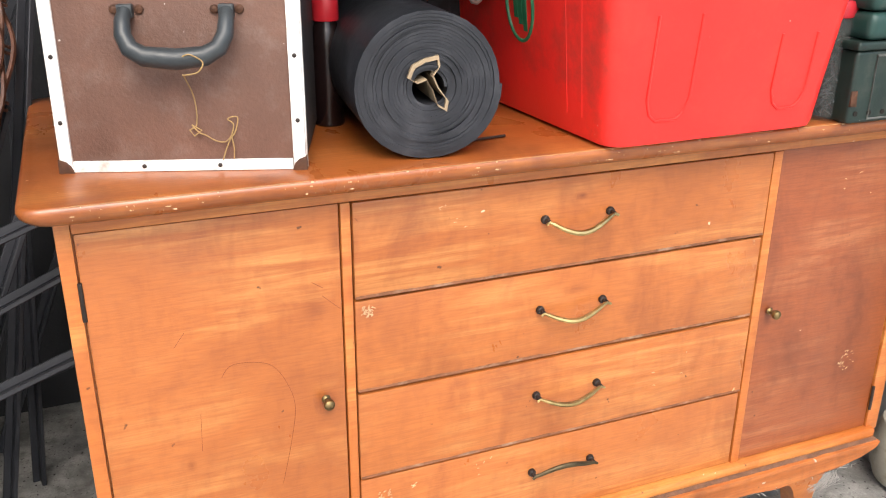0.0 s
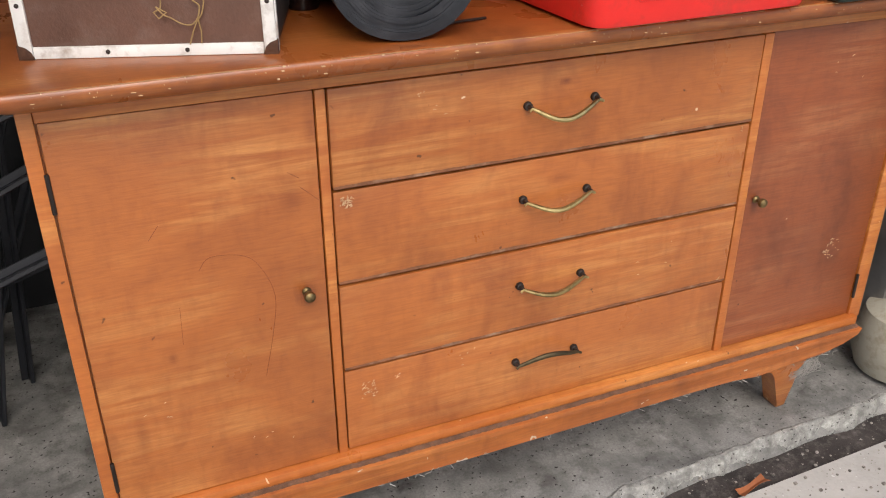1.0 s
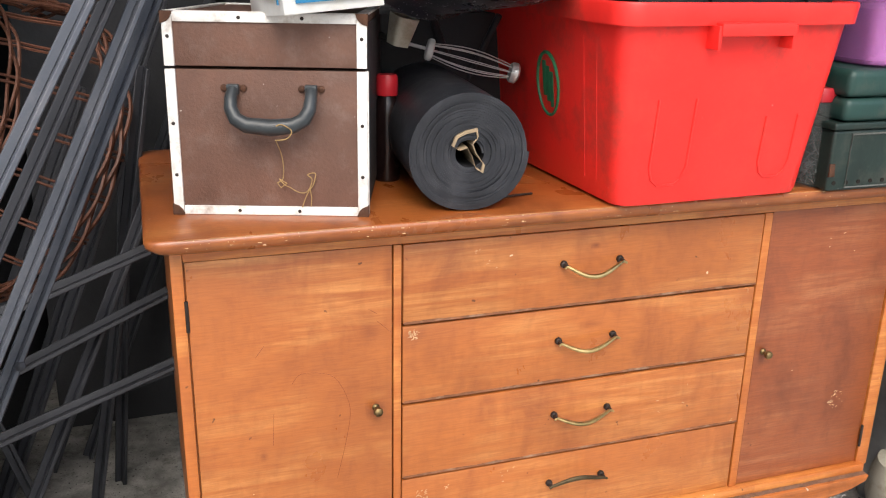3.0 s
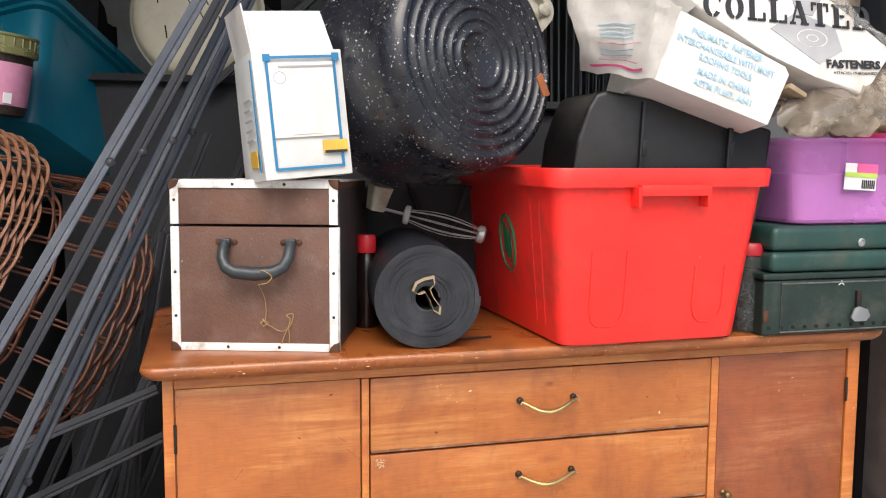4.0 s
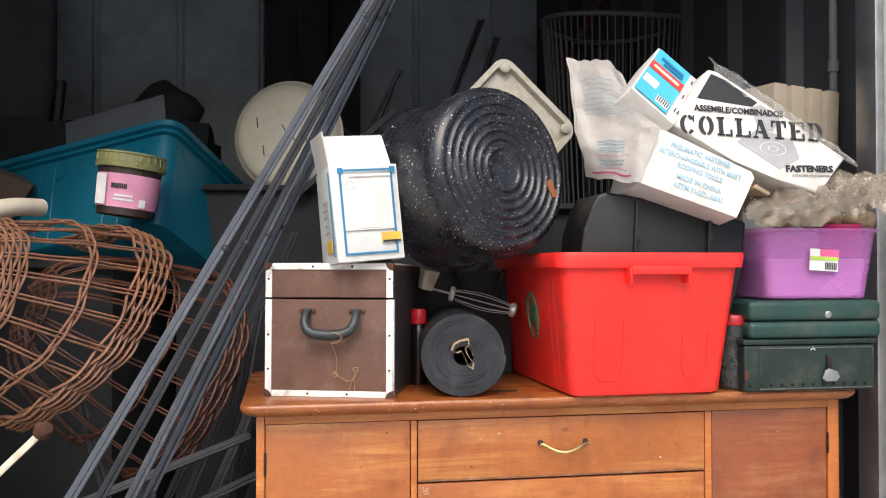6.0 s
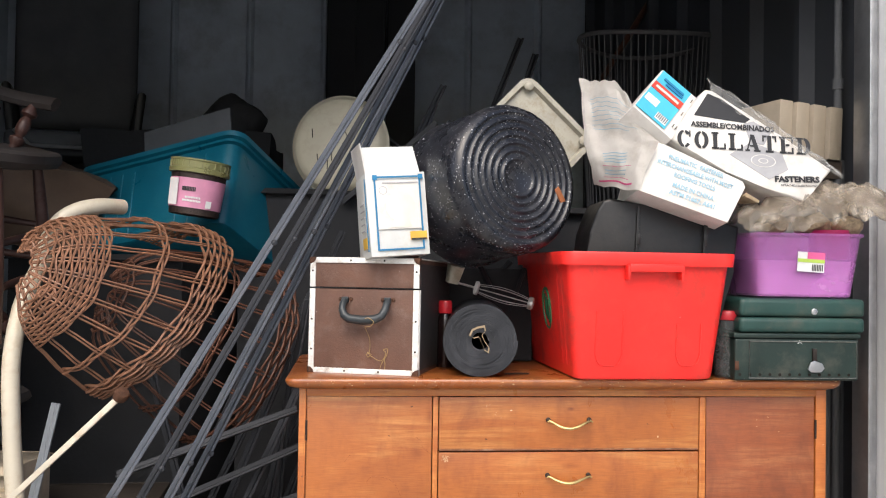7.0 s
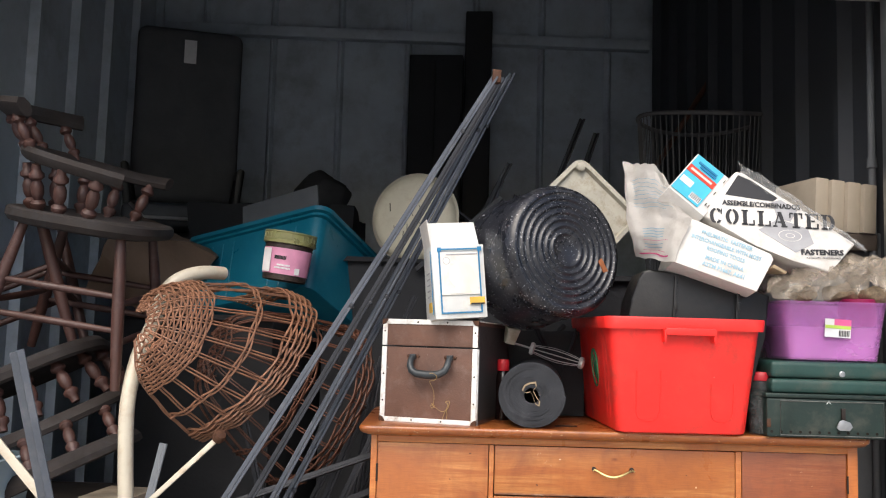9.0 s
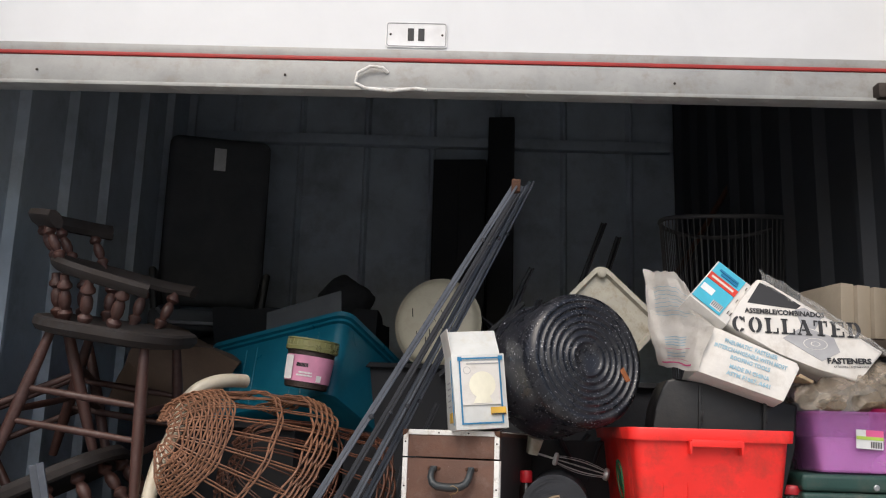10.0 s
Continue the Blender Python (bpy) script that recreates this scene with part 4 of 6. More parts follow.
# ---- roll of black sheet ----
roll = thing("sheet_roll", pose(0.392, -0.005, 0.749 + 0.0835, 0, 0, -3), "roll of black rubbery sheet lying on its side", "roll")
turns, seg = 19, 36
inner, outer = [], []
for k in range(turns * seg + 1):
    a = 2 * math.pi * k / seg
    r = 0.018 + 0.066 * k / (turns * seg)
    dy = 0.003 * noise.noise(Vector((k * 0.03, 0, 0))) + 0.003 * noise.noise(Vector((k * 0.15, 5, 0)))
    sag = 1 - 0.05 * max(0, -math.sin(a)) * (r / 0.084)
    inner.append((r * math.cos(a), dy, r * math.sin(a) * sag))
    outer.append(((r + 0.0033) * math.cos(a), dy, (r + 0.0033) * math.sin(a) * sag))
rb = bmesh.new()
rows_ = []
for y in (0.0, 0.46):
    rows_.append(([rb.verts.new((p[0], p[1] + y, p[2])) for p in inner], [rb.verts.new((p[0], p[1] + y, p[2])) for p in outer]))
(i0, o0), (i1, o1) = rows_
for k in range(turns * seg):
    rb.faces.new((i0[k], i0[k + 1], o0[k + 1], o0[k]))
    rb.faces.new((i1[k], o1[k], o1[k + 1], i1[k + 1]))
    rb.faces.new((o0[k], o0[k + 1], o1[k + 1], o1[k]))
    rb.faces.new((i0[k], i1[k], i1[k + 1], i0[k + 1]))
rb.faces.new((i0[-1], i1[-1], o1[-1], o0[-1]))
rb.faces.new((i0[0], o0[0], o1[0], i1[0]))
part("rolled_sheet", rb, RUBBER, roll)
core = [(-0.020, -0.004, 0.026), (-0.006, -0.004, 0.033), (0.010, -0.004, 0.036), (0.012, -0.004, 0.024), (0.004, -0.004, 0.014), (0.010, -0.004, 0.000), (0.022, -0.004, -0.016), (0.020, -0.004, -0.028), (0.010, -0.004, -0.022), (0.004, -0.004, -0.004), (-0.004, -0.004, 0.010), (-0.016, -0.004, 0.006), (-0.026, -0.004, 0.012)]
cb = bmesh.new()
n = len(core)
ring = [[cb.verts.new((x * f, y + dy, z * f)) for x, y, z in core] for f, dy in ((1.0, 0), (1.0, 0.12), (0.86, 0.12), (0.86, 0))]
for a in range(4):
    for k in range(n):
        cb.faces.new((ring[a][k], ring[a][(k + 1) % n], ring[(a + 1) % 4][(k + 1) % n], ring[(a + 1) % 4][k]))
part("core_tube", cb, KRAFT, roll, "crushed brown paper core")

# ---- red crate ----
crate_m = frame_of((0.768, 0.0, 0.7485), (0.322, 0.030, 0), (0, 0, 1)) @ Matrix.Translation((0, 0.20, 0))
crate = thing("storage_crate", crate_m, "scuffed red plastic recycling crate packed to the rim", "crate")
bw, bd, tw2, td2, hh = 0.332, 0.455, 0.384, 0.510, 0.292
lv = [rrect(bw - 0.03, bd - 0.03, 0.02, 0.0), rrect(bw - 0.006, bd - 0.006, 0.026, 0.004), rrect(bw, bd, 0.028, 0.012)]
for k in range(1, 7):
    f = k / 6
    lv.append(rrect(bw + (tw2 - bw) * f, bd + (td2 - bd) * f, 0.03, 0.012 + (hh - 0.040) * f))
lv += [rrect(tw2 + 0.022, td2 + 0.022, 0.036, hh - 0.030), rrect(tw2 + 0.028, td2 + 0.028, 0.038, hh - 0.004), rrect(tw2 + 0.024, td2 + 0.024, 0.036, hh), rrect(tw2 - 0.006, td2 - 0.006, 0.03, hh), rrect(tw2 - 0.010, td2 - 0.010, 0.028, hh - 0.01), rrect(bw - 0.012, bd - 0.012, 0.02, 0.012)]
part("shell", loft(lv), RED, crate, angle=35)
fy = -td2 / 2
clip = part("grip", box(-0.058, 0.066, fy - 0.026, fy - 0.008, hh - 0.044, hh - 0.026, 0.003), RED, crate, "moulded lid grip under the rim")
for x in (-0.062, 0.062):
    part("grip_rib", prism([(x, hh - 0.03), (x + 0.008, hh - 0.03), (x + 0.005, hh - 0.062), (x + 0.001, hh - 0.062)], fy - 0.024, fy + 0.01, 0.001), RED, clip)
for x0, x1, zt in ((-0.122, -0.060, 0.16), (0.068, 0.125, 0.13)):
    def face_y(z):
        return -(bd + (td2 - bd) * max(0, z - 0.012) / (hh - 0.04)) / 2 - 0.0005
    rp = [(x0, face_y(zt), zt), (x0, face_y(0.06), 0.06), (x0 + 0.006, face_y(0.042), 0.042), (x0 + 0.016, face_y(0.034), 0.034), (x1 - 0.016, face_y(0.034), 0.034), (x1 - 0.006, face_y(0.042), 0.042), (x1, face_y(0.06), 0.06), (x1, face_y(zt), zt)]
    part("moulded_rib", tube(rp, 0.0018, 6), RED, crate)
for y in (-0.165, -0.13):
    sx = lambda z: -(bw + (tw2 - bw) * max(0, z - 0.012) / (hh - 0.04)) / 2 + 0.0005
    part("moulded_rib", tube([(sx(z), y * (1 + z * 0.3), z) for z in (0.03, 0.1, 0.18, 0.24)], 0.0012, 6), RED, crate)
lm = frame_of((-(bw + (tw2 - bw) * 0.55) / 2 - 0.0012, -0.02, 0.155), (0, -1, 0), (-0.128, 0, 1))
mark = part("round_logo", moved(tube([(0.036 * math.cos(a * math.pi / 16), 0, 0.05 * math.sin(a * math.pi / 16)) for a in range(32)], 0.0028, 6, True), lm), GREEN_INK, crate, "green oval printed mark")
for x, dz in ((-0.012, 0.004), (0.0, 0.0), (0.012, -0.004)):
    part("logo_bar", moved(box(x - 0.0052, x + 0.0052, -0.0006, 0.001, -0.028 + dz * 2, 0.028 + dz * 2), lm), GREEN_INK, mark)

# ---- black tool case in the crate ----
tool = thing("tool_case", pose(0, 0.0, 0), "dusty black plastic tool case standing in the crate", "case", high=True)
outline = [(0.650, 0.79), (0.93, 0.79), (0.985, 1.00), (0.998, 1.106), (0.90, 1.130), (0.76, 1.156), (0.694, 1.168), (0.676, 1.162), (0.662, 1.138), (0.644, 1.085), (0.638, 1.03)]
part("shell", prism(outline, 0.01, 0.19, 0.008, 3), BLACK_PLASTIC, tool)
for x, z1 in ((0.752, 1.150), (0.910, 1.121)):
    part("strap_rib", prism([(x - 0.006, 0.95), (x + 0.001, 0.95), (x + 0.011, z1), (x + 0.003, z1)], 0.0015, 0.16, 0.0015), BLACK_PLASTIC, tool)
    part("latch", prism([(x + 0.002, 1.06), (x + 0.010, 1.06), (x + 0.012, 1.085), (x + 0.004, 1.085)], 0.0, 0.03, 0.001), BLACK_PLASTIC, tool)

# ---- speckled enamel stock pot lying on the case and crate ----
axis = Vector((0.50, -0.84, 0.12)).normalized()
pot_c = Vector((0.478, -0.005, 1.212))
pot_m = axis.to_track_quat("Z", "X").to_matrix().to_4x4()
pot_m.translation = pot_c - axis * 0.21
pot = thing("stock_pot", pot_m, "black speckled enamel stock pot on its side, ringed base outward", "pot")
R0 = 0.179
prof = [(R0 - 0.012, 0.012), (R0 - 0.002, 0.0), (R0 + 0.007, -0.002), (R0 + 0.007, 0.004), (R0, 0.010), (R0, 0.05), (R0 - 0.001, 0.17), (R0 - 0.003, 0.188), (R0 - 0.009, 0.200), (R0 - 0.018, 0.207), (R0 - 0.024, 0.210)]
r = R0 - 0.026
while r > 0.045:
    prof += [(r, 0.2085), (r - 0.003, 0.2045), (r - 0.010, 0.2045), (r - 0.0135, 0.2095), (r - 0.0165, 0.2105)]
    r -= 0.0185
prof += [(0.040, 0.207), (0.036, 0.2035), (0.0005, 0.2035)]
body = lathe(prof, 64, cap=False)
part("pot_body", body, ENAMEL, pot, angle=75)
inner_p = lathe([(R0 - 0.012, 0.012), (R0 - 0.006, 0.03), (R0 - 0.008, 0.19), (0.001, 0.198)], 48, cap=False)
part("pot_inside", inner_p, ENAMEL, pot)
part("side_handle", tube([(0.05 * math.cos(a) * 0.9, R0 + 0.002 + 0.03 * math.sin(a), 0.05) for a in [math.pi * k / 10 for k in range(11)]], 0.005, 8), ENAMEL, pot)
chip_m = Matrix.Translation(pot_c + Vector((0.085, -0.045, -0.045)))
chip = part("rust_flake", crumple(box(-0.006, 0.006, -0.002, 0.002, -0.019, 0.019, 0.001), 0.006, 40), LEAF, pot, "peeling rusty flake on the base")
chip.matrix_basis = pot_m.inverted() @ chip_m @ pose(0, 0, 0, 10, -32, 25)

# ---- small things in the gap between case and crate ----
bottle = thing("sauce_bottle", pose(0.318, 0.205, 0.7485), "dark bottle with a red screw cap", "bottle")
part("glass", lathe([(0.019, 0), (0.021, 0.004), (0.021, 0.105), (0.018, 0.125), (0.012, 0.138), (0.012, 0.142)], 24), material("dark_bottle", (0.012, 0.006, 0.006), 0.2, bump=0), bottle)
part("cap", lathe([(0.0165, 0.136), (0.0172, 0.138), (0.0172, 0.163), (0.015, 0.168), (0.001, 0.169)], 24), material("red_cap", (0.55, 0.02, 0.03), 0.35, 0, 0.1), bottle, "red screw cap")
wa, wb_ = Vector((0.400, 0.262, 0.948)), Vector((0.540, 0.240, 0.911))
whisk_m = (wb_ - wa).to_track_quat("Z", "Y").to_matrix().to_4x4()
whisk_m.translation = wa
WHISK_WIRE = material("tinned_wire", (0.62, 0.61, 0.60), 0.35, 0.4, 0.2, 60)
whisk = thing("wire_beater", whisk_m, "wire beater with two grey discs and a thin rod", "beater")
part("disc", moved(lathe([(0.006, -0.006), (0.016, -0.005), (0.018, -0.002), (0.018, 0.004), (0.016, 0.006), (0.005, 0.007)], 24), Matrix()), material("pale_plastic", (0.66, 0.66, 0.65), 0.4), whisk)
part("disc", lathe([(0.006, 0.138), (0.015, 0.139), (0.017, 0.142), (0.017, 0.15), (0.012, 0.154), (0.001, 0.155)], 24), WHISK_WIRE, whisk)
for k in range(8):
    a = 2 * math.pi * k / 8
    part("wire", tube([((0.010 + 0.009 * math.sin(math.pi * j / 8)) * math.cos(a), (0.010 + 0.009 * math.sin(math.pi * j / 8)) * math.sin(a), 0.142 * j / 8) for j in range(9)], 0.0009, 5), WHISK_WIRE, whisk)
part("rod", tube([(0, 0, -0.075), (0, 0, 0.0)], 0.003, 6), WHISK_WIRE, whisk)
part("grip", tube([(0, 0, -0.12), (0, 0, -0.07)], [0.004, 0.006], 8), BLACK_PLASTIC, whisk)
single("plastic_cup", moved(loft([rrect(0.028, 0.028, 0.006, 0), rrect(0.040, 0.036, 0.008, 0.045), rrect(0.036, 0.032, 0.006, 0.045), rrect(0.025, 0.025, 0.005, 0.003)]), pose(0.333, 0.20, 0.962, 12, 10, 20)), STAINED, "small cloudy square plastic cup", "cup", high=True)
for n_, (a, b, r_) in enumerate((((0.28, 0.44, 0.75), (0.50, 0.36, 1.02), 0.007), ((0.34, 0.42, 0.75), (0.41, 0.40, 1.05), 0.006), ((0.55, 0.47, 0.75), (0.40, 0.30, 1.03), 0.008), ((0.46, 0.44, 0.75), (0.53, 0.30, 1.0), 0.006))):
    single("metal_rod", tube([a, b], r_, 8), BAR_DARK, "dark metal rod leaning behind the roll", "rod", high=True, group="rods behind the roll")
# Near-black colour carries the shade behind the roll.
single("dark_carton", crumple(box(0.25, 0.56, 0.36, 0.50, 0.749, 1.0, 0.004), 0.004, 9), SHADED_BLACK, "shaded carton behind the roll", "carton", high=True)
single("twig", tube([(0.455, 0.05, 0.751), (0.48, 0.055, 0.752), (0.515, 0.065, 0.751)], 0.0018, 6), IRON, "short dark twig on the sideboard top", "twig", high=True)

# ---- stained white tray behind the pot ----
tray = thing("white_tray", frame_of((0.520, 0.33, 1.322), (0.72, 0.05, -0.69), (0.69, 0.22, 0.69)), "stained white plastic tray standing on edge", "tray")
part("tray_body", moved(loft([rrect(0.24, 0.30, 0.03, 0.0), rrect(0.26, 0.32, 0.035, 0.004), rrect(0.262, 0.322, 0.035, 0.022), rrect(0.235, 0.295, 0.03, 0.022), rrect(0.225, 0.285, 0.028, 0.008)]), pose(0, 0, 0, 90, 0, 0)), STAINED, tray)
for x in (-0.105, 0.105):
    part("stud", moved(lathe([(0.014, 0), (0.013, 0.006), (0.009, 0.009), (0.001, 0.009)], 16), pose(x, -0.022, 0.135, 90)), STAINED, tray)

# ---- white fastener carton, torn open ----
wm = frame_of((0.720, -0.100, 1.174), (0.216, -0.010, -0.072), (0.046, 0.02, 0.1125))
wbox = thing("fastener_carton", wm, "torn white cardboard fastener carton with pale blue print", "carton", own=True)
ww, wh, wd = 0.228, 0.122, 0.17
shape = crumple(prism([(0.0, 0.0), (ww - 0.012, -0.002), (ww + 0.006, wh * 0.76), (ww - 0.004, wh * 0.86), (0.03, wh), (0.002, wh)], 0, wd, 0.003), 0.002, 16)
part("carton_body", shape, CARTON_WHITE, wbox)
for k, (words, sz, z, wdt) in enumerate((("PNEUMATIC  FASTENER", 0.015, 0.101, 0.132), ("INTERCHANGEABLE WITH MOST", 0.015, 0.083, 0.180), ("ROOFING TOOLS", 0.015, 0.065, 0.098), ("MADE IN CHINA", 0.015, 0.042, 0.098), ("ASTM F1667, A641", 0.015, 0.024, 0.108))):
    lettering("printed_line", words, sz, INK_PALE_BLUE, wbox, pose(0.112 + 0.003 * k, -0.0026, z - 0.003), wdt, 0.0004)
part("tear_edge", crumple(box(ww + 0.005, ww + 0.040, 0.0, 0.05, 0.070, 0.078, 0.002), 0.010, 35), KRAFT, wbox, "torn brown cardboard edge")
# Its bulging side and the flap that stands up, in one bent panel.
side = bmesh.new()
grid = {}
NU, NV = 26, 36


def flap_point(u, v):
    if v < 0.45:
        f = v / 0.45
        x = 0.655 + 0.064 * u - 0.026 * math.sin(math.pi * 0.5 * f) * (1 - u) + 0.046 * f * u
        z = 1.192 - 0.020 * u + (0.100 + 0.012 * u) * f
        y = 0.020 - 0.124 * u ** 0.9 - 0.024 * math.sin(math.pi * f) * (1 - u)
    else:
        f = (v - 0.45) / 0.55
        torn = 0.012 * noise.noise(Vector((u * 9, 3, 0))) * f
        x = 0.629 + 0.136 * u - 0.010 * f * u
        z = 1.292 - 0.008 * u + 0.163 * (1 - 0.16 * u - 0.80 * u ** 4) * f + torn
        y = 0.020 - 0.124 * u ** 0.9 + 0.050 * f + 0.008 * math.sin(9 * u) * f
    crease = 0.005 * abs(math.sin(9 * u + 2 * v)) ** 3 + 0.003 * abs(math.sin(15 * v + 4 * u))
    return Vector((x, y - crease, z)) + Vector(noise.noise_vector(Vector((u * 5, v * 6, 2)))) * 0.005


for i in range(NU + 1):
    for j in range(NV + 1):
        grid[i, j] = side.verts.new(flap_point(i / NU, j / NV))
for i in range(NU):
    for j in range(NV):
        side.faces.new((grid[i, j], grid[i + 1, j], grid[i + 1, j + 1], grid[i, j + 1]))
bmesh.ops.solidify(side, geom=side.faces[:], thickness=0.003)
ob = part("standing_flap", side, CARTON_WHITE, wbox, "bulging white side with its flap standing up", angle=14)
ob.matrix_basis = wm.inverted()


def flap_print(u0, u1, v0, v1, mat):
    b = bmesh.new()
    n = 14
    lo = [b.verts.new(flap_point(u0 + (u1 - u0) * k / n, v0) + Vector((-0.0012, -0.0022, 0))) for k in range(n + 1)]
    hi = [b.verts.new(flap_point(u0 + (u1 - u0) * k / n, v1) + Vector((-0.0012, -0.0022, 0))) for k in range(n + 1)]
    for k in range(n):
        b.faces.new((lo[k], lo[k + 1], hi[k + 1], hi[k]))
    bmesh.ops.solidify(b, geom=b.faces[:], thickness=0.0005)
    o = part("text_bar", b, mat, wbox)
    o.matrix_basis = wm.inverted()


for k in range(8):
    flap_print(0.14, 0.14 + (0.5, 0.62, 0.4, 0.56)[k % 4], 0.56 + k * 0.038, 0.565 + k * 0.038, INK_PALE_BLUE)
for v in (0.09, 0.20):
    flap_print(0.22, 0.72, v, v + 0.004, INK_PINK)
flap_print(0.10, 0.80, 0.045, 0.06, INK_PINK)
for v in (0.12, 0.155, 0.24, 0.27, 0.30, 0.33):
    flap_print(0.26, 0.62, v, v + 0.008, INK_PALE_BLUE)

# ---- blue and white nail box ----
nail = thing("nail_box", frame_of((0.755, -0.092, 1.326), (0.082, -0.010, -0.070), (0.085, 0.10, 0.123)), "blue and white box of nails tilted on the carton", "box", own=True)
part("box_body", crumple(box(-0.057, 0.057, 0, 0.08, 0, 0.178, 0.003), 0.003, 20), CARTON_WHITE, nail)
part("blue_face", plate(-0.054, 0.030, 0.006, 0.172, -0.002), INK_CYAN, nail)
part("red_band", plate(-0.054, 0.030, 0.094, 0.122, -0.0035), INK_RED, nail)
for z, x0, x1 in ((0.103, -0.046, 0.02), (0.142, -0.040, 0.018), (0.130, -0.030, 0.02)):
    part("text_bar", plate(x0, x1, z, z + 0.008, -0.005), CARTON_WHITE if z < 0.11 else INK_BLUE, nail)
part("barcode", plate(-0.005, 0.026, 0.014, 0.038, -0.0035), PAPER, nail)
for k in range(6):
    part("text_bar", plate(-0.003 + k * 0.005, -0.001 + k * 0.005, 0.017, 0.036, -0.005), INK_BLACK, nail)
part("picture", plate(-0.05, -0.015, 0.045, 0.07, -0.0035), PAPER, nail)
for x in (0.040, 0.048):
    for z in (0.03, 0.085, 0.145):
        part("staple", plate(x, x + 0.002, z, z + 0.012, -0.002, 0.002), IRON, nail)

# ---- fastener sack with black lettering ----
sm = frame_of((0.978, -0.035, 1.271), (0.30, 0.020, -0.018), (0.0, 0.18, 1))
sack = thing("fastener_box", sm, "white and black wrapped box of collated fasteners", "box")
poly = [(-0.165, 0.022), (-0.03, -0.045), (0.06, -0.075), (0.155, -0.10), (0.178, -0.075), (0.225, -0.018), (0.10, 0.055), (0.03, 0.094), (-0.06, 0.148), (-0.08, 0.150), (-0.125, 0.085)]
part("wrapped_body", crumple(prism(poly, 0, 0.11, 0.006, 3), 0.0006, 18), CARTON_WHITE, sack)
part("black_panel", prism([(-0.107, 0.084), (-0.074, 0.140), (-0.040, 0.128), (0.028, 0.086), (0.016, 0.076), (-0.05, 0.080)], -0.0012, 0.001), INK_BLACK, sack)
part("grey_picture", prism([(-0.022, -0.003), (0.072, -0.055), (0.118, -0.028), (0.104, 0.010), (0.03, 0.031)], -0.0010, 0.001), INK_GREY, sack)
part("grey_picture", prism([(0.028, 0.031), (0.060, 0.026), (0.078, 0.058), (0.036, 0.082), (0.012, 0.074)], -0.0010, 0.001), INK_GREY, sack)
for rad_, y_, mt in ((0.030, -0.0010, CARTON_WHITE), (0.028, -0.0013, INK_GREY), (0.012, -0.0016, CARTON_WHITE), (0.010, -0.0019, INK_GREY)):
    part("grey_picture", moved(lathe([(rad_, 0), (rad_, 0.0004)], 24), pose(0.058, y_, -0.012, 90) @ Matrix.Diagonal((1, 0.5, 1, 1))), mt, sack)


def stencil_letter(ch):
    """A slab-serif stencil capital in a unit square, as rectangles, slanted bars and split rings."""
    b = bmesh.new()

    def rect(x0, x1, z0, z1, slant=0.0):
        merge(b, prism([(x0, z0), (x1, z0), (x1 + slant, z1), (x0 + slant, z1)], -0.0006, 0.0006))

    def ring(a0, a1, cx, ro, ri):
        n = 8
        for k in range(n):
            p, q = radians(a0 + (a1 - a0) * k / n), radians(a0 + (a1 - a0) * (k + 1) / n)
            merge(b, prism([(cx + ro * math.cos(p), 0.5 + 0.52 * math.sin(p)), (cx + ro * math.cos(q), 0.5 + 0.52 * math.sin(q)), (cx + ri * math.cos(q), 0.5 + 0.40 * math.sin(q)), (cx + ri * math.cos(p), 0.5 + 0.40 * math.sin(p))], -0.0006, 0.0006))

    if ch in "CO":
        ring(98, 262, 0.5, 0.5, 0.22)
        ring(278, 322 if ch == "C" else 442, 0.5, 0.5, 0.22)
        if ch == "C":
            ring(38, 82, 0.5, 0.5, 0.22)
            rect(0.86, 0.94, 0.64, 1.0)
    if ch in "LED":
        rect(0.12, 0.40, 0.0, 1.0)
        rect(0.0, 0.5, 0.9, 1.0)
        rect(0.0, 0.5, 0.0, 0.1)
    if ch in "LE":
        rect(0.55, 1.0, 0.0, 0.1)
        rect(0.88, 1.0, 0.1, 0.36)
    if ch == "E":
        rect(0.55, 1.0, 0.9, 1.0)
        rect(0.88, 1.0, 0.64, 0.9)
        rect(0.46, 0.72, 0.46, 0.56)
    if ch == "D":
        ring(-82, 82, 0.5, 0.52, 0.22)
    if ch == "T":
        rect(0.36, 0.64, 0.0, 1.0)
        rect(0.22, 0.78, 0.0, 0.1)
        for x0, x1 in ((0.0, 0.30), (0.70, 1.0)):
            rect(x0, x1, 0.9, 1.0)
        for x0 in (0.0, 0.9):
            rect(x0, x0 + 0.1, 0.64, 0.9)
    if ch == "A":
        rect(0.06, 0.16, 0.08, 1.0, 0.34)
        rect(0.66, 0.94, 0.08, 1.0, -0.34)
        rect(0.30, 0.62, 0.28, 0.37)
        rect(-0.04, 0.28, 0.0, 0.09)
        rect(0.58, 1.04, 0.0, 0.09)
    return b


for k, ch in enumerate("COLLATED"):
    part("printed_letter", moved(stencil_letter(ch), pose(0.012, -0.0024, 0.028, 0, -1.5, 0) @ Matrix.Translation((-0.159 + 0.0407 * k, 0, -0.020)) @ Matrix.Diagonal((0.0335, 1, 0.040, 1))), INK_BLACK, sack)
lettering("printed_line", "ASSEMBLE/COMBINADOS", 0.018, INK_BLACK, sack, pose(-0.015, -0.0024, 0.063, 0, -1, 0), 0.20, 0.0006)
lettering("printed_line", "FASTENERS", 0.019, INK_BLACK, sack, pose(0.138, -0.0024, -0.050, 0, -4, 0), 0.108, 0.0008)
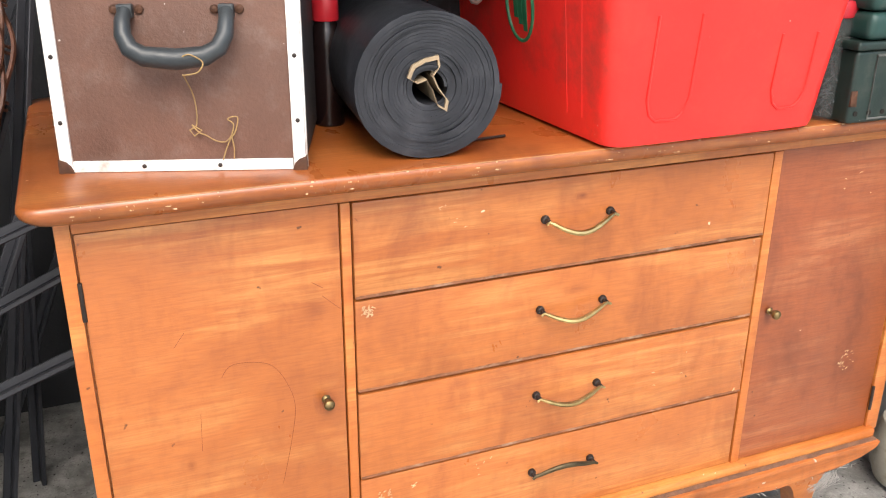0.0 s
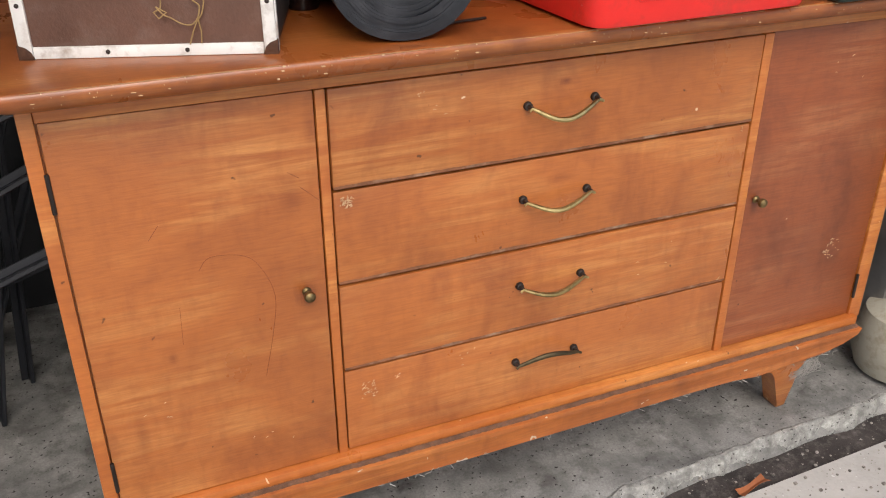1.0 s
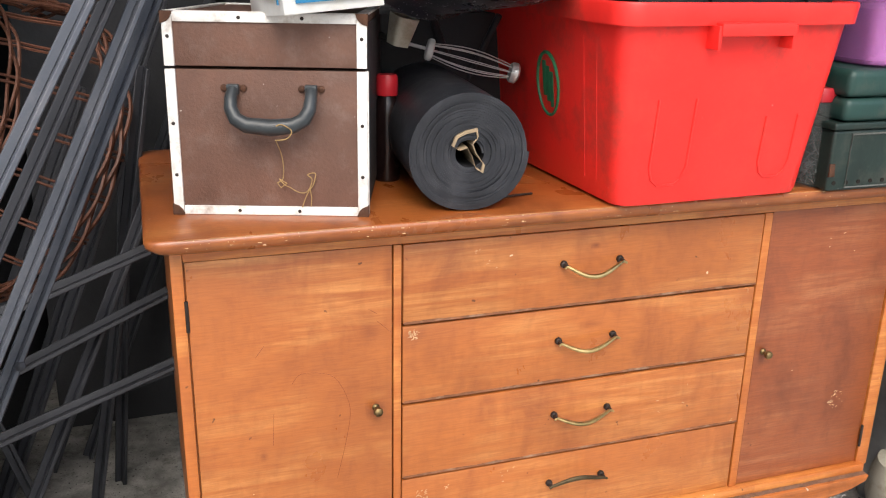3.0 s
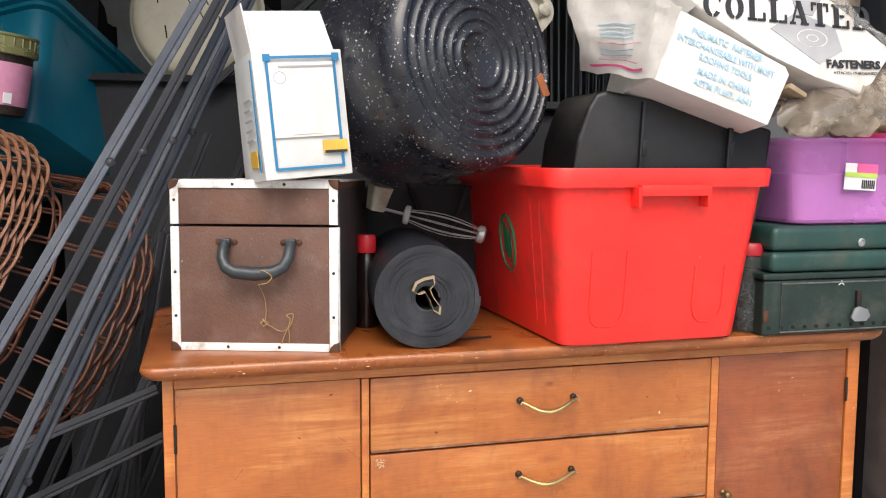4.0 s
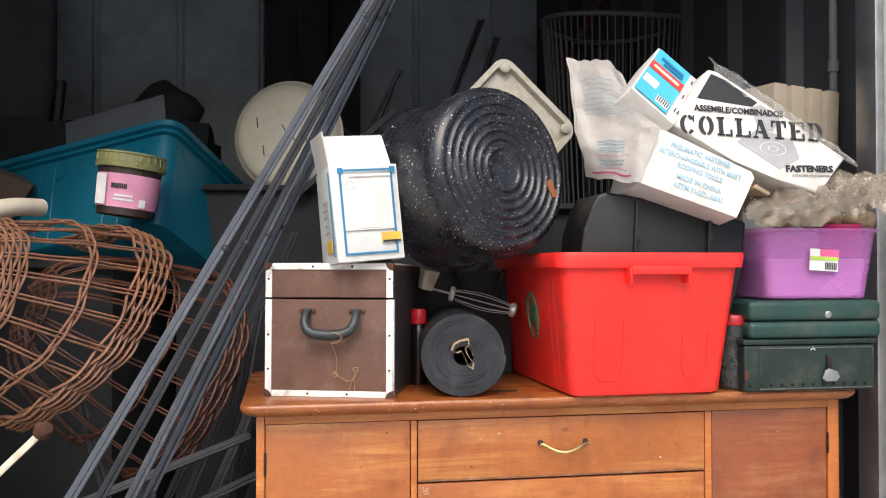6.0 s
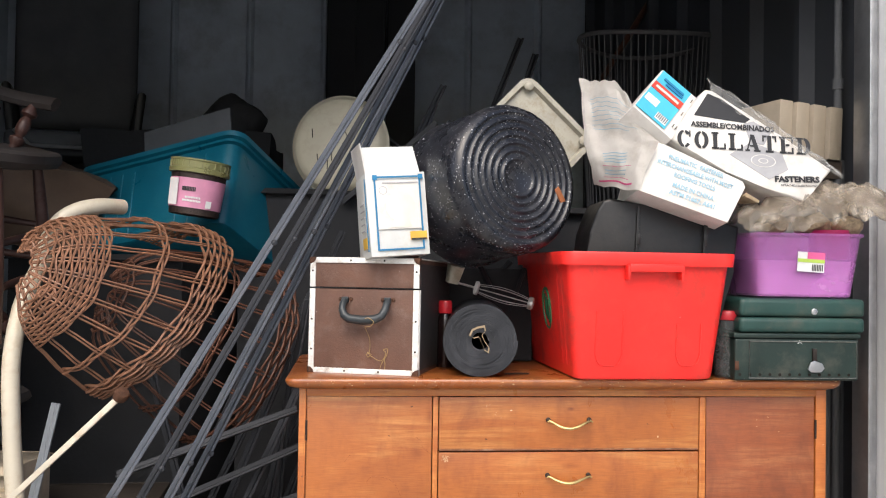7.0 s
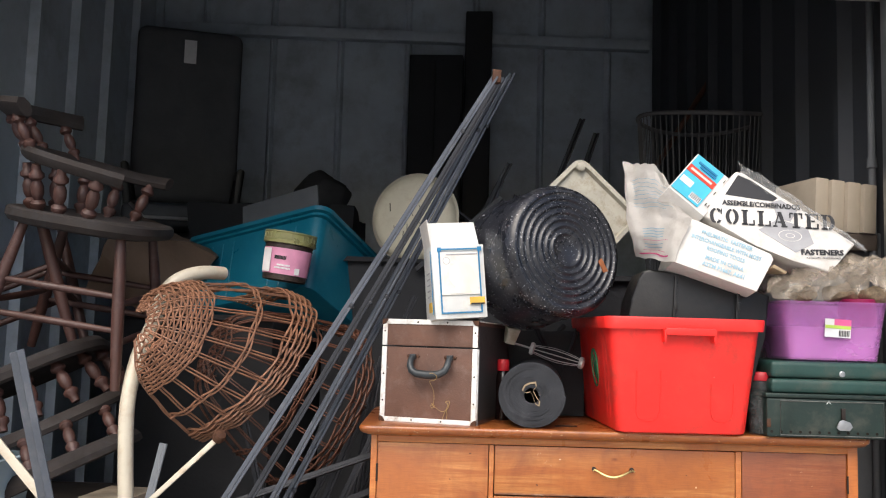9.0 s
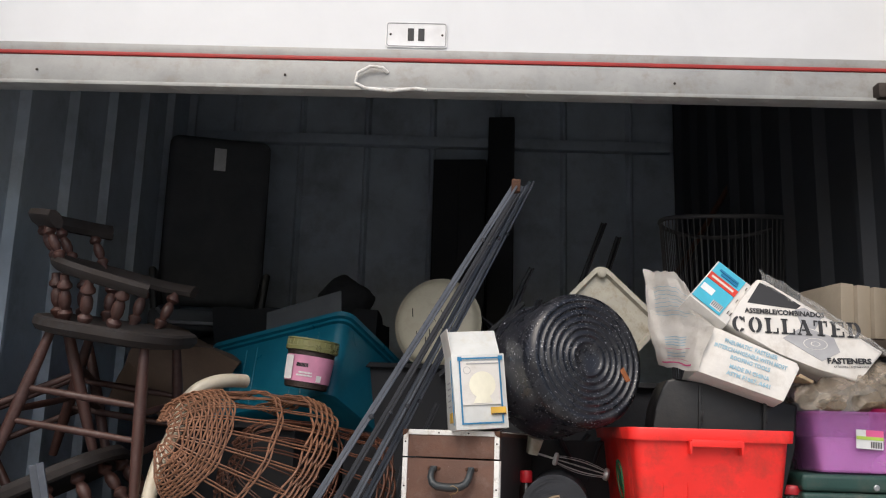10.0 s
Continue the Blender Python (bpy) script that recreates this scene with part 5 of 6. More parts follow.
lettering("printed_line", "ATTACHES / SUJETADORES", 0.007, INK_BLACK, sack, pose(0.142, -0.0024, -0.064, 0, -4, 0), 0.088, 0.0)

wrap = bmesh.new()
bmesh.ops.create_grid(wrap, x_segments=60, y_segments=16, size=0.5)
for v in wrap.verts:
    u, w = v.co.x + 0.5, v.co.y + 0.5
    x = -0.070 + 0.315 * u
    z = 0.158 - 0.185 * u ** 1.05 + (w - 0.45) * (0.050 - 0.020 * u)
    fold = 0.010 * abs(noise.noise(Vector((u * 9, w * 3, 1)))) + 0.006 * noise.noise(Vector((u * 26, w * 7, 4)))
    v.co = Vector((x + 0.008 * noise.noise(Vector((u * 7, w * 5, 8))), -0.006 + 0.05 * max(0.0, w - 0.5) - fold, z + 0.010 * noise.noise(Vector((u * 11, w * 4, 2)))))
part("clear_wrap", wrap, material("clear_film", (0.62, 0.62, 0.60), 0.12, 0, 0.2, 20, 90, 0.15, alpha=0.20), sack, "torn clear film along the upper edge", angle=180)

# ---- things at the end of the sideboard ----
metal_box = thing("metal_toolbox", frame_of((0.982, -0.010, 0.749), (1, 0.06, 0), (0, 0, 1)), "scratched dark green metal toolbox with a hanging lock plate", "toolbox")
part("box_body", box(0, 0.300, 0, 0.32, 0, 0.098, 0.006, 3), DARK_GREEN, metal_box)
part("lid", box(-0.004, 0.304, -0.004, 0.324, 0.0985, 0.110, 0.004, 3), DARK_GREEN, metal_box)
part("rim_bead", tube([(0.034, -0.001, 0.006), (0.294, -0.001, 0.006), (0.294, -0.001, 0.091), (0.034, -0.001, 0.091)], 0.0016, 6, True), GREY_WORN, metal_box, "worn grey bead round the front panel")
for k in range(12):
    part("punched_hole", moved(lathe([(0.0036, 0), (0.0036, 0.001)], 10), pose(0.012 + k * 0.024, -0.0003, 0.014, 90)), DARK_GAP, metal_box, "small dark round hole")
hasp = part("hasp", box(0.186, 0.196, -0.006, 0.002, 0.045, 0.075, 0.001), IRON, metal_box)
part("lock_plate", moved(prism([(-0.02, -0.008), (-0.012, -0.015), (0.012, -0.015), (0.02, -0.006), (0.014, 0.006), (0.004, 0.008), (-0.004, 0.012), (-0.013, 0.008)], -0.004, 0, 0.001), pose(0.191, -0.008, 0.036)), STEEL, hasp, "pale worn metal lock plate")
part("chip", crumple(box(0.001, 0.009, -0.0015, 0.006, 0.022, 0.046, 0.001), 0.004, 70), RUST, metal_box, "rusty dent in the corner")
part("mark", prism([(0.150, 0.085), (0.156, 0.094), (0.162, 0.085), (0.156, 0.089)], -0.0012, 0.001), PAPER, metal_box)
green = thing("green_case", frame_of((0.992, -0.015, 0.8602), (1, 0.06, 0), (0, 0, 1)), "old green metal case with a round lock", "case")
part("bottom_half", box(0, 0.304, 0, 0.27, 0, 0.036, 0.012, 3), GREEN_METAL, green)
part("top_half", box(0, 0.304, 0, 0.27, 0.0375, 0.080, 0.012, 3), GREEN_METAL, green)
part("lock", moved(lathe([(0.0075, 0), (0.0075, 0.002), (0.005, 0.003), (0.004, 0.001), (0.001, 0.001)], 18), pose(0.178, -0.0005, 0.050, 90)), STEEL, green)
purple = thing("purple_bin", frame_of((1.152, 0.115, 0.9405), (1, 0.05, 0), (0, 0, 1)), "translucent purple plastic bin with a price sticker, half full", "storage bin")
pl = [rrect(0.215, 0.20, 0.02, 0), rrect(0.232, 0.215, 0.025, 0.004), rrect(0.268, 0.245, 0.03, 0.142), rrect(0.282, 0.258, 0.032, 0.146), rrect(0.282, 0.258, 0.032, 0.152), rrect(0.262, 0.239, 0.028, 0.152), rrect(0.226, 0.208, 0.022, 0.008)]
part("shell", loft(pl), PURPLE, purple)
part("contents", loft([rrect(0.215, 0.195, 0.02, 0.009), rrect(0.235, 0.212, 0.02, 0.088)]), PURPLE_IN, purple, "lilac contents up to half height")
part("round_item", moved(lathe([(0.001, 0), (0.040, 0), (0.046, 0.008), (0.046, 0.07), (0.001, 0.072)], 24), pose(0.078, -0.062, 0.092)), material("magenta_lid", (0.45, 0.02, 0.12), 0.35), purple)
stk = part("sticker", moved(plate(-0.035, 0.030, 0.062, 0.108, -0.122), pose(0, 0, 0, 0, 3, 0)), PAPER, purple)
part("sticker_band", moved(plate(-0.035, 0.030, 0.084, 0.092, -0.1238), pose(0, 0, 0, 0, 3, 0)), INK_GREEN, stk)
part("sticker_band", moved(plate(-0.012, 0.030, 0.092, 0.108, -0.1238), pose(0, 0, 0, 0, 3, 0)), INK_PINK, stk)
for k in range(7):
    part("sticker_bar", moved(plate(0.0 + k * 0.004, 0.002 + k * 0.004, 0.065, 0.080, -0.1238), pose(0, 0, 0, 0, 3, 0)), INK_BLACK, stk)
jar = thing("nail_jar", pose(0.982, 0.045, 0.7485), "clear jar of nails with a red lid", "jar")
part("jar_wall", lathe([(0.026, 0), (0.029, 0.004), (0.029, 0.13), (0.026, 0.138), (0.024, 0.138), (0.026, 0.128), (0.026, 0.006), (0.001, 0.005)], 28), GLASS_JAR, jar)
part("lid", lathe([(0.028, 0.138), (0.029, 0.140), (0.029, 0.156), (0.026, 0.160), (0.001, 0.160)], 28), material("red_jar_lid", (0.42, 0.02, 0.03), 0.4), jar, "red screw lid")
nb = bmesh.new()
rng = random.Random(4)
for k in range(170):
    a, rr, z = rng.uniform(0, 6.28), rng.uniform(0.012, 0.024), rng.uniform(0.008, 0.085)
    c = Vector((rr * math.cos(a), rr * math.sin(a), z))
    d = Vector((rng.uniform(-1, 1), rng.uniform(-1, 1), rng.uniform(-1, 1))).normalized() * 0.009
    d -= Vector((c.x, c.y, 0)).normalized() * max(0, d.dot(Vector((c.x, c.y, 0)).normalized()))
    tube([c - d, c + d], 0.0011, 4, bm=nb)
tagged(part("nails", nb, NAILS, jar, "grey loose nails"), kind="stuff")
# Crumpled film with packed goods on the purple bin.
film_bm = bmesh.new()
bmesh.ops.create_grid(film_bm, x_segments=90, y_segments=64, size=0.5)
for v in film_bm.verts:
    u, w = v.co.x, v.co.y
    p = Vector((1.175 + 0.36 * u, 0.03 + 0.26 * w, 1.140 + 0.05 * math.cos(3.2 * u) * math.cos(2.6 * w) + 0.03 * u - 0.20 * max(0, -w - 0.28) - 0.08 * max(0, abs(u) - 0.38)))
    q = Vector((u * 3.2 + w * 1.4, w * 4.0 - u * 1.2, 1))
    p += Vector(noise.noise_vector(q)) * 0.03
    p.z += 0.075 * (0.32 - abs(noise.noise(q * 1.3 + Vector((4, 0, 2))))) + 0.030 * (0.3 - abs(noise.noise(q * 3.1))) + 0.010 * noise.noise(q * 7)
    p.y += 0.03 * abs(noise.noise(q * 2.2 + Vector((0, 9, 0))))
    p.z = max(p.z, 1.092)
    v.co = p
single("plastic_film", film_bm, FILM, "crumpled milky plastic film over the purple bin", "plastic film", high=True, angle=180)
for k, (x, y, r_) in enumerate(((1.09, 0.05, 0.032), (1.20, 0.07, 0.036), (1.27, 0.05, 0.030))):
    ball = bmesh.new()
    bmesh.ops.create_icosphere(ball, subdivisions=3, radius=r_, matrix=Matrix.Translation((x, y, 1.09 + r_ * 0.75)) @ Matrix.Diagonal((1.3, 1, 0.75, 1)))
    single("rope_coil", crumple(ball, 0.012, 30, k), material("tan_rope_%s" % "abc"[k], (0.34, 0.26, 0.17), 0.8, 0, 0.5, 90, 200, 0.8), "tan bundled cord under plastic film", "cord", high=True, group="bundles under the film")
# Row of beige slabs behind.
single("under_carton", crumple(box(1.15, 1.42, 0.40, 0.66, 0.0, 1.31, 0.004), 0.004, 6), DIM_GREY, "tall dim carton behind the sideboard", "carton")
for k in range(4):
    x = 1.250 + 0.047 * k
    b = box(-0.022, 0.022, 0, 0.20, 0, 0.165 - 0.006 * k, 0.004)
    single("beige_block", b, CARTON_BEIGE, "beige boxed block in a leaning row", "block", pose(x, 0.36 - 0.0 * k, 1.313, 0, 3, 18), group="row of beige blocks")
single("flat_carton", box(0, 0.23, 0, 0.2, 0, 0.05, 0.003), SHADED_BROWN, "flat brown carton below the blocks", "carton", pose(1.19, 0.34, 1.262, 0, 0, 8))

# ---- charcoal steel bars leaning across the pile ----
def bar(a, b, w=0.026, d=0.010, mat=BAR, bend=0.0):
    """A flat or angle-iron bar from a to b, with a small flange."""
    a, b = Vector(a), Vector(b)
    m = frame_of(a, (b - a), (0.35, -1, 0.35))
    L = (b - a).length
    bm = box(0, L, -d / 2, d / 2, -w / 2, w / 2, 0.0015, 1)
    merge(bm, box(0, L, d / 2, d / 2 + w * 0.5, -w / 2, -w / 2 + 0.005, 0.001, 1))
    return moved(bm, m)


BARS = []
for a, b, mt in (((-0.377, -0.270, 0.493), (0.287, 0.120, 1.690), BAR), ((-0.358, -0.060, 0.457), (0.304, 0.260, 1.714), BAR_DARK),
                 ((-0.307, -0.060, 0.440), (0.325, 0.300, 1.743), BAR), ((-0.281, 0.000, 0.430), (0.350, 0.340, 1.767), BAR)):
    a, b = Vector(a), Vector(b)
    BARS.append((a + (a - b) * ((a.z + 0.022) / (b.z - a.z)), b, mt))
for a, b, mt in BARS:
    frame_bar = thing("steel_bar", Matrix.Translation(a), "long charcoal steel angle bar leaning on the pile", "metal bar", "leaning steel bars", own=True)
    part("angle_bar", moved(bar(a, b, 0.021, 0.007, mt), Matrix.Translation(-Vector(a))), mt, frame_bar)
    d = Vector(b) - Vector(a)
    for f in (0.33, 0.62, 0.9):
        part("bolt", moved(lathe([(0.007, 0), (0.007, 0.004), (0.003, 0.007)], 8), Matrix.Translation(d * f + Vector((0.004, -0.006, 0.002))) @ pose(0, 0, 0, 70)), BAR_DARK, frame_bar)
single("rust_tip", crumple(box(0.276, 0.300, 0.112, 0.130, 1.675, 1.712, 0.003), 0.006, 40), RUST, "rusty bracket on the bar's end", "bracket", own=True)

# Folded dark frames standing behind the bars: crossed flat bars.
rng = random.Random(11)
CROSS = (((-0.33, 0.70, 0.0), (0.30, 1.00, 1.55)), ((-0.26, 0.74, 0.0), (0.36, 1.02, 1.50)), ((-0.42, 0.60, 0.0), (0.02, 0.70, 1.10)), ((-0.48, 0.55, 0.0), (-0.06, 0.75, 0.95)),
         ((-0.55, 0.30, 0.30), (-0.04, 0.36, 0.52)), ((-0.60, 0.28, 0.20), (-0.02, 0.34, 0.40)), ((-0.50, 0.24, 0.46), (-0.06, 0.30, 0.62)), ((-0.40, 0.50, 0.0), (-0.10, 0.42, 0.75)),
         ((-0.18, 0.62, 0.0), (-0.10, 0.60, 0.80)), ((-0.52, 0.42, 0.0), (-0.16, 0.50, 0.86)), ((-0.36, 0.34, 0.0), (-0.05, 0.40, 0.70)), ((-0.30, 0.44, 0.05), (-0.45, 0.36, 0.72)),
         ((-0.22, 0.50, 0.0), (-0.05, 0.44, 0.9)), ((-0.46, 0.66, 0.10), (-0.05, 0.52, 0.30)), ((0.00, 0.88, 1.20), (0.30, 0.84, 1.46)), ((0.10, 0.95, 1.45), (0.36, 0.92, 1.25)),
         ((-0.10, 0.95, 0.8), (0.30, 0.98, 1.36)), ((0.05, 1.0, 1.05), (0.33, 1.02, 1.62)), ((0.30, 1.2, 1.0), (0.62, 1.25, 1.85)), ((0.42, 1.3, 1.0), (0.68, 1.28, 1.80)))
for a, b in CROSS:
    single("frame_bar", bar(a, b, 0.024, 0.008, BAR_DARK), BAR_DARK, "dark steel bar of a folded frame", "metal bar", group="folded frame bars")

# ---- wicker baskets ----
def basket(name, m, stations, spokes, mat, label, cap_to, mid, rim, half=1.75, slant=0.0):
    """A bell-shaped wicker hood round local z: stations of (height, radius), open on its far side; dense weave to cap_to, a mid band and a broad rim."""
    top = thing(name, m, label, "basket")
    out = m.to_3x3().inverted() @ Vector((-0.15, -1.0, 0.45))
    a_mid = math.atan2(out.y, out.x)

    up = m.to_3x3().inverted() @ Vector((-0.2, 0.0, 1.0))
    up = Vector((up.x, up.y)).normalized()

    def drawn(z, a):
        """The height of a strand: the mouth is cut aslant, longer on its upper side."""
        return z * (1 - 0.7 * slant * slant) * (1 + slant * (up.x * math.cos(a) + up.y * math.sin(a)))

    def rad(z):
        for (z0, r0), (z1, r1) in zip(stations, stations[1:]):
            if z <= z1:
                f = (z - z0) / (z1 - z0)
                return r0 + (r1 - r0) * (f * f * (3 - 2 * f) * 0.4 + f * 0.6)
        return stations[-1][1]

    z_end = stations[-1][0]
    count = round(spokes * half / math.pi)
    for k in range(count + 1):
        a = a_mid - half + 2 * half * k / count
        for off in (-0.0045, 0.0045):
            jit = 0.012 * noise.noise(Vector((k * 3.1, off * 300, 0)))
            pts = []
            for j in range(15):
                zz = z_end * j / 14
                rr = rad(zz)
                aa = a + off / max(0.1, rr) + jit
                pts.append((rr * math.cos(aa), rr * math.sin(aa), drawn(zz, aa)))
            part("spoke", tube(pts, 0.0025, 5), mat, top)

    def strand(z, amp, phase, r=0.0030):
        n = count * 6
        pts = []
        for k in range(n + 1):
            a = a_mid - half + 2 * half * k / n
            w = amp * math.cos(math.pi * k / 6 + phase)
            pts.append(((rad(z) + w) * math.cos(a), (rad(z) + w) * math.sin(a), drawn(z, a) + 0.003 * math.sin(math.pi * k / 12 + phase * 2) + 0.004 * noise.noise(Vector((a * 3, z * 40, 0)))))
        return tube(pts, r, 5)

    z, k = 0.0, 0
    while z < cap_to:
        part("weave_strand", strand(z, 0.004, math.pi * k, 0.0030), mat, top)
        z += 0.0060
        k += 1
    for j in range(3):
        part("weave_strand", strand(mid + 0.007 * j, 0.005, math.pi * j), mat, top)
    z = rim[0]
    while z < rim[1]:
        part("weave_strand", strand(z, 0.007, math.pi * k, 0.0036), mat, top)
        z += 0.0098
        k += 1
    a = a_mid + 0.9
    lp = Vector(((rad(0.02) + 0.01) * math.cos(a), (rad(0.02) + 0.01) * math.sin(a), 0.0))
    part("hanging_loop", tube([lp + Vector((0.016 * math.cos(t * 0.45), 0.016 * math.sin(t * 0.45), 0.003 * t)) for t in range(14)], 0.003, 5), mat, top)
    return top


bdir = Vector((0.52, 0.80, -0.28)).normalized()
bm_ = bdir.to_track_quat("Z", "X").to_matrix().to_4x4()
bm_.translation = Vector((-0.712, 0.125, 0.985))
BELL = [(0, 0.045), (0.02, 0.105), (0.06, 0.148), (0.12, 0.180), (0.25, 0.228), (0.38, 0.262), (0.44, 0.264)]
basket("wicker_basket", bm_ @ pose(0, 0, 0, 0, 0, 150), BELL, 24, WICKER, "large brown wicker basket lying on its side", 0.115, 0.235, (0.345, 0.44), slant=0.30)
bm2 = Vector((0.66, 0.56, -0.42)).normalized().to_track_quat("Z", "X").to_matrix().to_4x4()
bm2.translation = Vector((-0.59, 0.36, 0.92))
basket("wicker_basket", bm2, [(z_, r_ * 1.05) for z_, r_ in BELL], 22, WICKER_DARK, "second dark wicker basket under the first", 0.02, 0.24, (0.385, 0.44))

# ---- teal tote, tipped ----
u = Vector((-0.50, 0.20, -0.10)).normalized()
w_up = Vector((0.12, 0.41, 0.9))
w_up = (w_up - u * w_up.dot(u)).normalized()
v_ = w_up.cross(u)
tote_m = Matrix((-u, -v_, w_up)).transposed().to_4x4()
corner = Vector((-0.322, 0.76, 1.430))
TLn, TWd, THt = 0.65, 0.46, 0.31
tote_m.translation = corner + u * TLn / 2 + (Vector((0.30, 0.40, -0.20)) - u * Vector((0.30, 0.40, -0.20)).dot(u)).normalized() * TWd / 2 - w_up * THt
tote = thing("storage_tote", tote_m, "teal plastic storage tote tipped on the pile", "storage tote")
tl = [rrect(TLn - 0.12, TWd - 0.12, 0.03, 0), rrect(TLn - 0.10, TWd - 0.10, 0.04, 0.006), rrect(TLn - 0.055, TWd - 0.055, 0.045, THt - 0.03), rrect(TLn - 0.03, TWd - 0.03, 0.05, THt - 0.028), rrect(TLn - 0.03, TWd - 0.03, 0.05, THt - 0.018), rrect(TLn - 0.004, TWd - 0.004, 0.055, THt - 0.016), rrect(TLn, TWd, 0.055, THt), rrect(TLn - 0.05, TWd - 0.05, 0.04, THt), rrect(TLn - 0.06, TWd - 0.06, 0.04, THt - 0.02), rrect(TLn - 0.11, TWd - 0.11, 0.03, 0.01)]
part("shell", loft(tl), TEAL, tote)
for sx in (-1, 1):
    for k in range(3):
        part("moulded_rib", tube([(sx * (0.09 + 0.05 * k), -(TWd - 0.10) / 2 - 0.001, 0.03), (sx * (0.09 + 0.05 * k), -(TWd - 0.06) / 2 - 0.001, THt - 0.05)], 0.0025, 5), TEAL, tote)
part("paper_label", box(-0.268, -0.243, -(TWd - 0.055) / 2 - 0.001, -(TWd - 0.055) / 2 + 0.006, THt - 0.085, THt - 0.05), PALE_BLUE, tote, "torn pale sticker")
single("grey_board", box(-0.16, 0.16, -0.004, 0.004, -0.10, 0.10, 0.002), DIM_GREY, "grey board sticking out of the tote", "board", frame_of((-0.52, 0.92, 1.39), (0.42, -0.10, 0.11), (0, 0.35, 1)))

# ---- screw tub with a pink label ----
tub = thing("screw_tub", pose(-0.369, 0.625, 1.134, 0, 7, 0) @ Matrix.Scale(0.93, 4), "clear olive plastic screw tub with a pink label", "tub", own=True)
part("tub_wall", lathe([(0.070, 0), (0.076, 0.003), (0.084, 0.135), (0.084, 0.14)], 40), material("dark_screws", (0.05, 0.035, 0.03), 0.5, 0.3, 0.5, 90, 200, 0.5), tub, "tub wall with dark screws showing through")
part("label", lathe([(0.0790, 0.022), (0.0835, 0.112)], 40, cap=False), material("pink_label", (0.70, 0.30, 0.45), 0.45, 0, 0.35, 4, 40, 0.05), tub, "pink paper label")
part("lid", lathe([(0.086, 0.128), (0.092, 0.130), (0.093, 0.142), (0.089, 0.145), (0.089, 0.165), (0.092, 0.167), (0.092, 0.172), (0.080, 0.172), (0.078, 0.160), (0.001, 0.160)], 40), TUB_LID, tub, "ribbed olive clear lid")
for k in range(28):
    a = 2 * math.pi * k / 28
    part("lid_rib", tube([(0.0905 * math.cos(a), 0.0905 * math.sin(a), 0.146), (0.0905 * math.cos(a), 0.0905 * math.sin(a), 0.165)], 0.0018, 4), TUB_LID, tub)
for ang, z0, z1, n_ in ((-96, 0.072, 0.085, 9), (-86, 0.050, 0.056, 10), (-88, 0.040, 0.046, 12)):
    for k in range(n_):
        a = radians(ang - n_ * 1.6 + 3.3 * k)
        rr = 0.0795 + 0.0045 * (z0 - 0.022) / 0.09 + 0.0012
        part("text_bar", moved(box(-0.0018, 0.0018, -0.0008, 0.0008, z0, z1), Matrix.Translation((rr * math.cos(a), rr * math.sin(a), 0)) @ pose(0, 0, 0, 0, 0, math.degrees(a) + 90)), INK_BLACK if z0 > 0.06 else PAPER, tub)
part("white_patch", moved(box(-0.020, 0.020, -0.001, 0.001, 0.026, 0.108), Matrix.Translation((0.0822 * math.cos(radians(-133)), 0.0822 * math.sin(radians(-133)), 0)) @ pose(0, 0, 0, 3, 0, -43)), PAPER, tub)
part("barcode", moved(box(-0.009, 0.009, -0.001, 0.001, 0.026, 0.048), Matrix.Translation((0.0808 * math.cos(radians(-52)), 0.0808 * math.sin(radians(-52)), 0)) @ pose(0, 0, 0, 3, 0, 38)), PAPER, tub)

# ---- cream enamel basin on edge ----
dirb = Vector((-0.30, -0.92, 0.05)).normalized()
basin_m = dirb.to_track_quat("Z", "Y").to_matrix().to_4x4()
basin_m.translation = Vector((0.033, 0.920, 1.399)) - dirb * 0.035
basin_m = basin_m @ Matrix.Scale(0.70, 4)
basin = thing("cream_basin", basin_m, "round cream basin with slots, standing on edge", "basin", own=True)
part("bowl", lathe([(0.232, -0.02), (0.240, -0.015), (0.242, -0.005), (0.233, 0.0), (0.228, 0.01), (0.220, 0.03), (0.203, 0.045), (0.172, 0.052), (0.001, 0.056)], 48, cap=False), CREAM, basin)
for k, (x, y, r_) in enumerate(((-0.12, 0.05, 5), (-0.09, -0.07, 8), (-0.04, -0.10, 0), (0.0, 0.02, 30), (0.05, 0.04, 28), (0.04, -0.02, 28), (-0.02, -0.06, 2), (0.10, -0.04, 10))):
    part("slot", moved(box(-0.002, 0.002, -0.022, 0.022, 0.0535, 0.0565), pose(x, y, 0, 0, 0, r_)), DARK_GAP, basin, "narrow dark slot")

# ---- upturned dark windsor chairs ----
def turned(length, r, mat_sides=12, fancy=True):
    """A turned spindle along z."""
    pr = []
    n = 16
    for k in range(n + 1):
        f = k / n
        rr = r * (0.75 + 0.25 * math.sin(math.pi * f))
        if fancy:
            if 0.18 < f < 0.26 or 0.74 < f < 0.82:
                rr = r * 1.35
            if 0.28 < f < 0.36 or 0.64 < f < 0.72:
                rr = r * 0.7
            if 0.4 < f < 0.6:
                rr = r * 1.15
        pr.append((rr, f * length))
    return lathe(pr, mat_sides)


def spindle_between(parent, name, a, b, r, mat, fancy=True):
    a, b = Vector(a), Vector(b)
    m = (b - a).to_track_quat("Z", "Y").to_matrix().to_4x4()
    m.translation = a
    return part(name, moved(turned((b - a).length, r, 12, fancy), m), mat, parent)


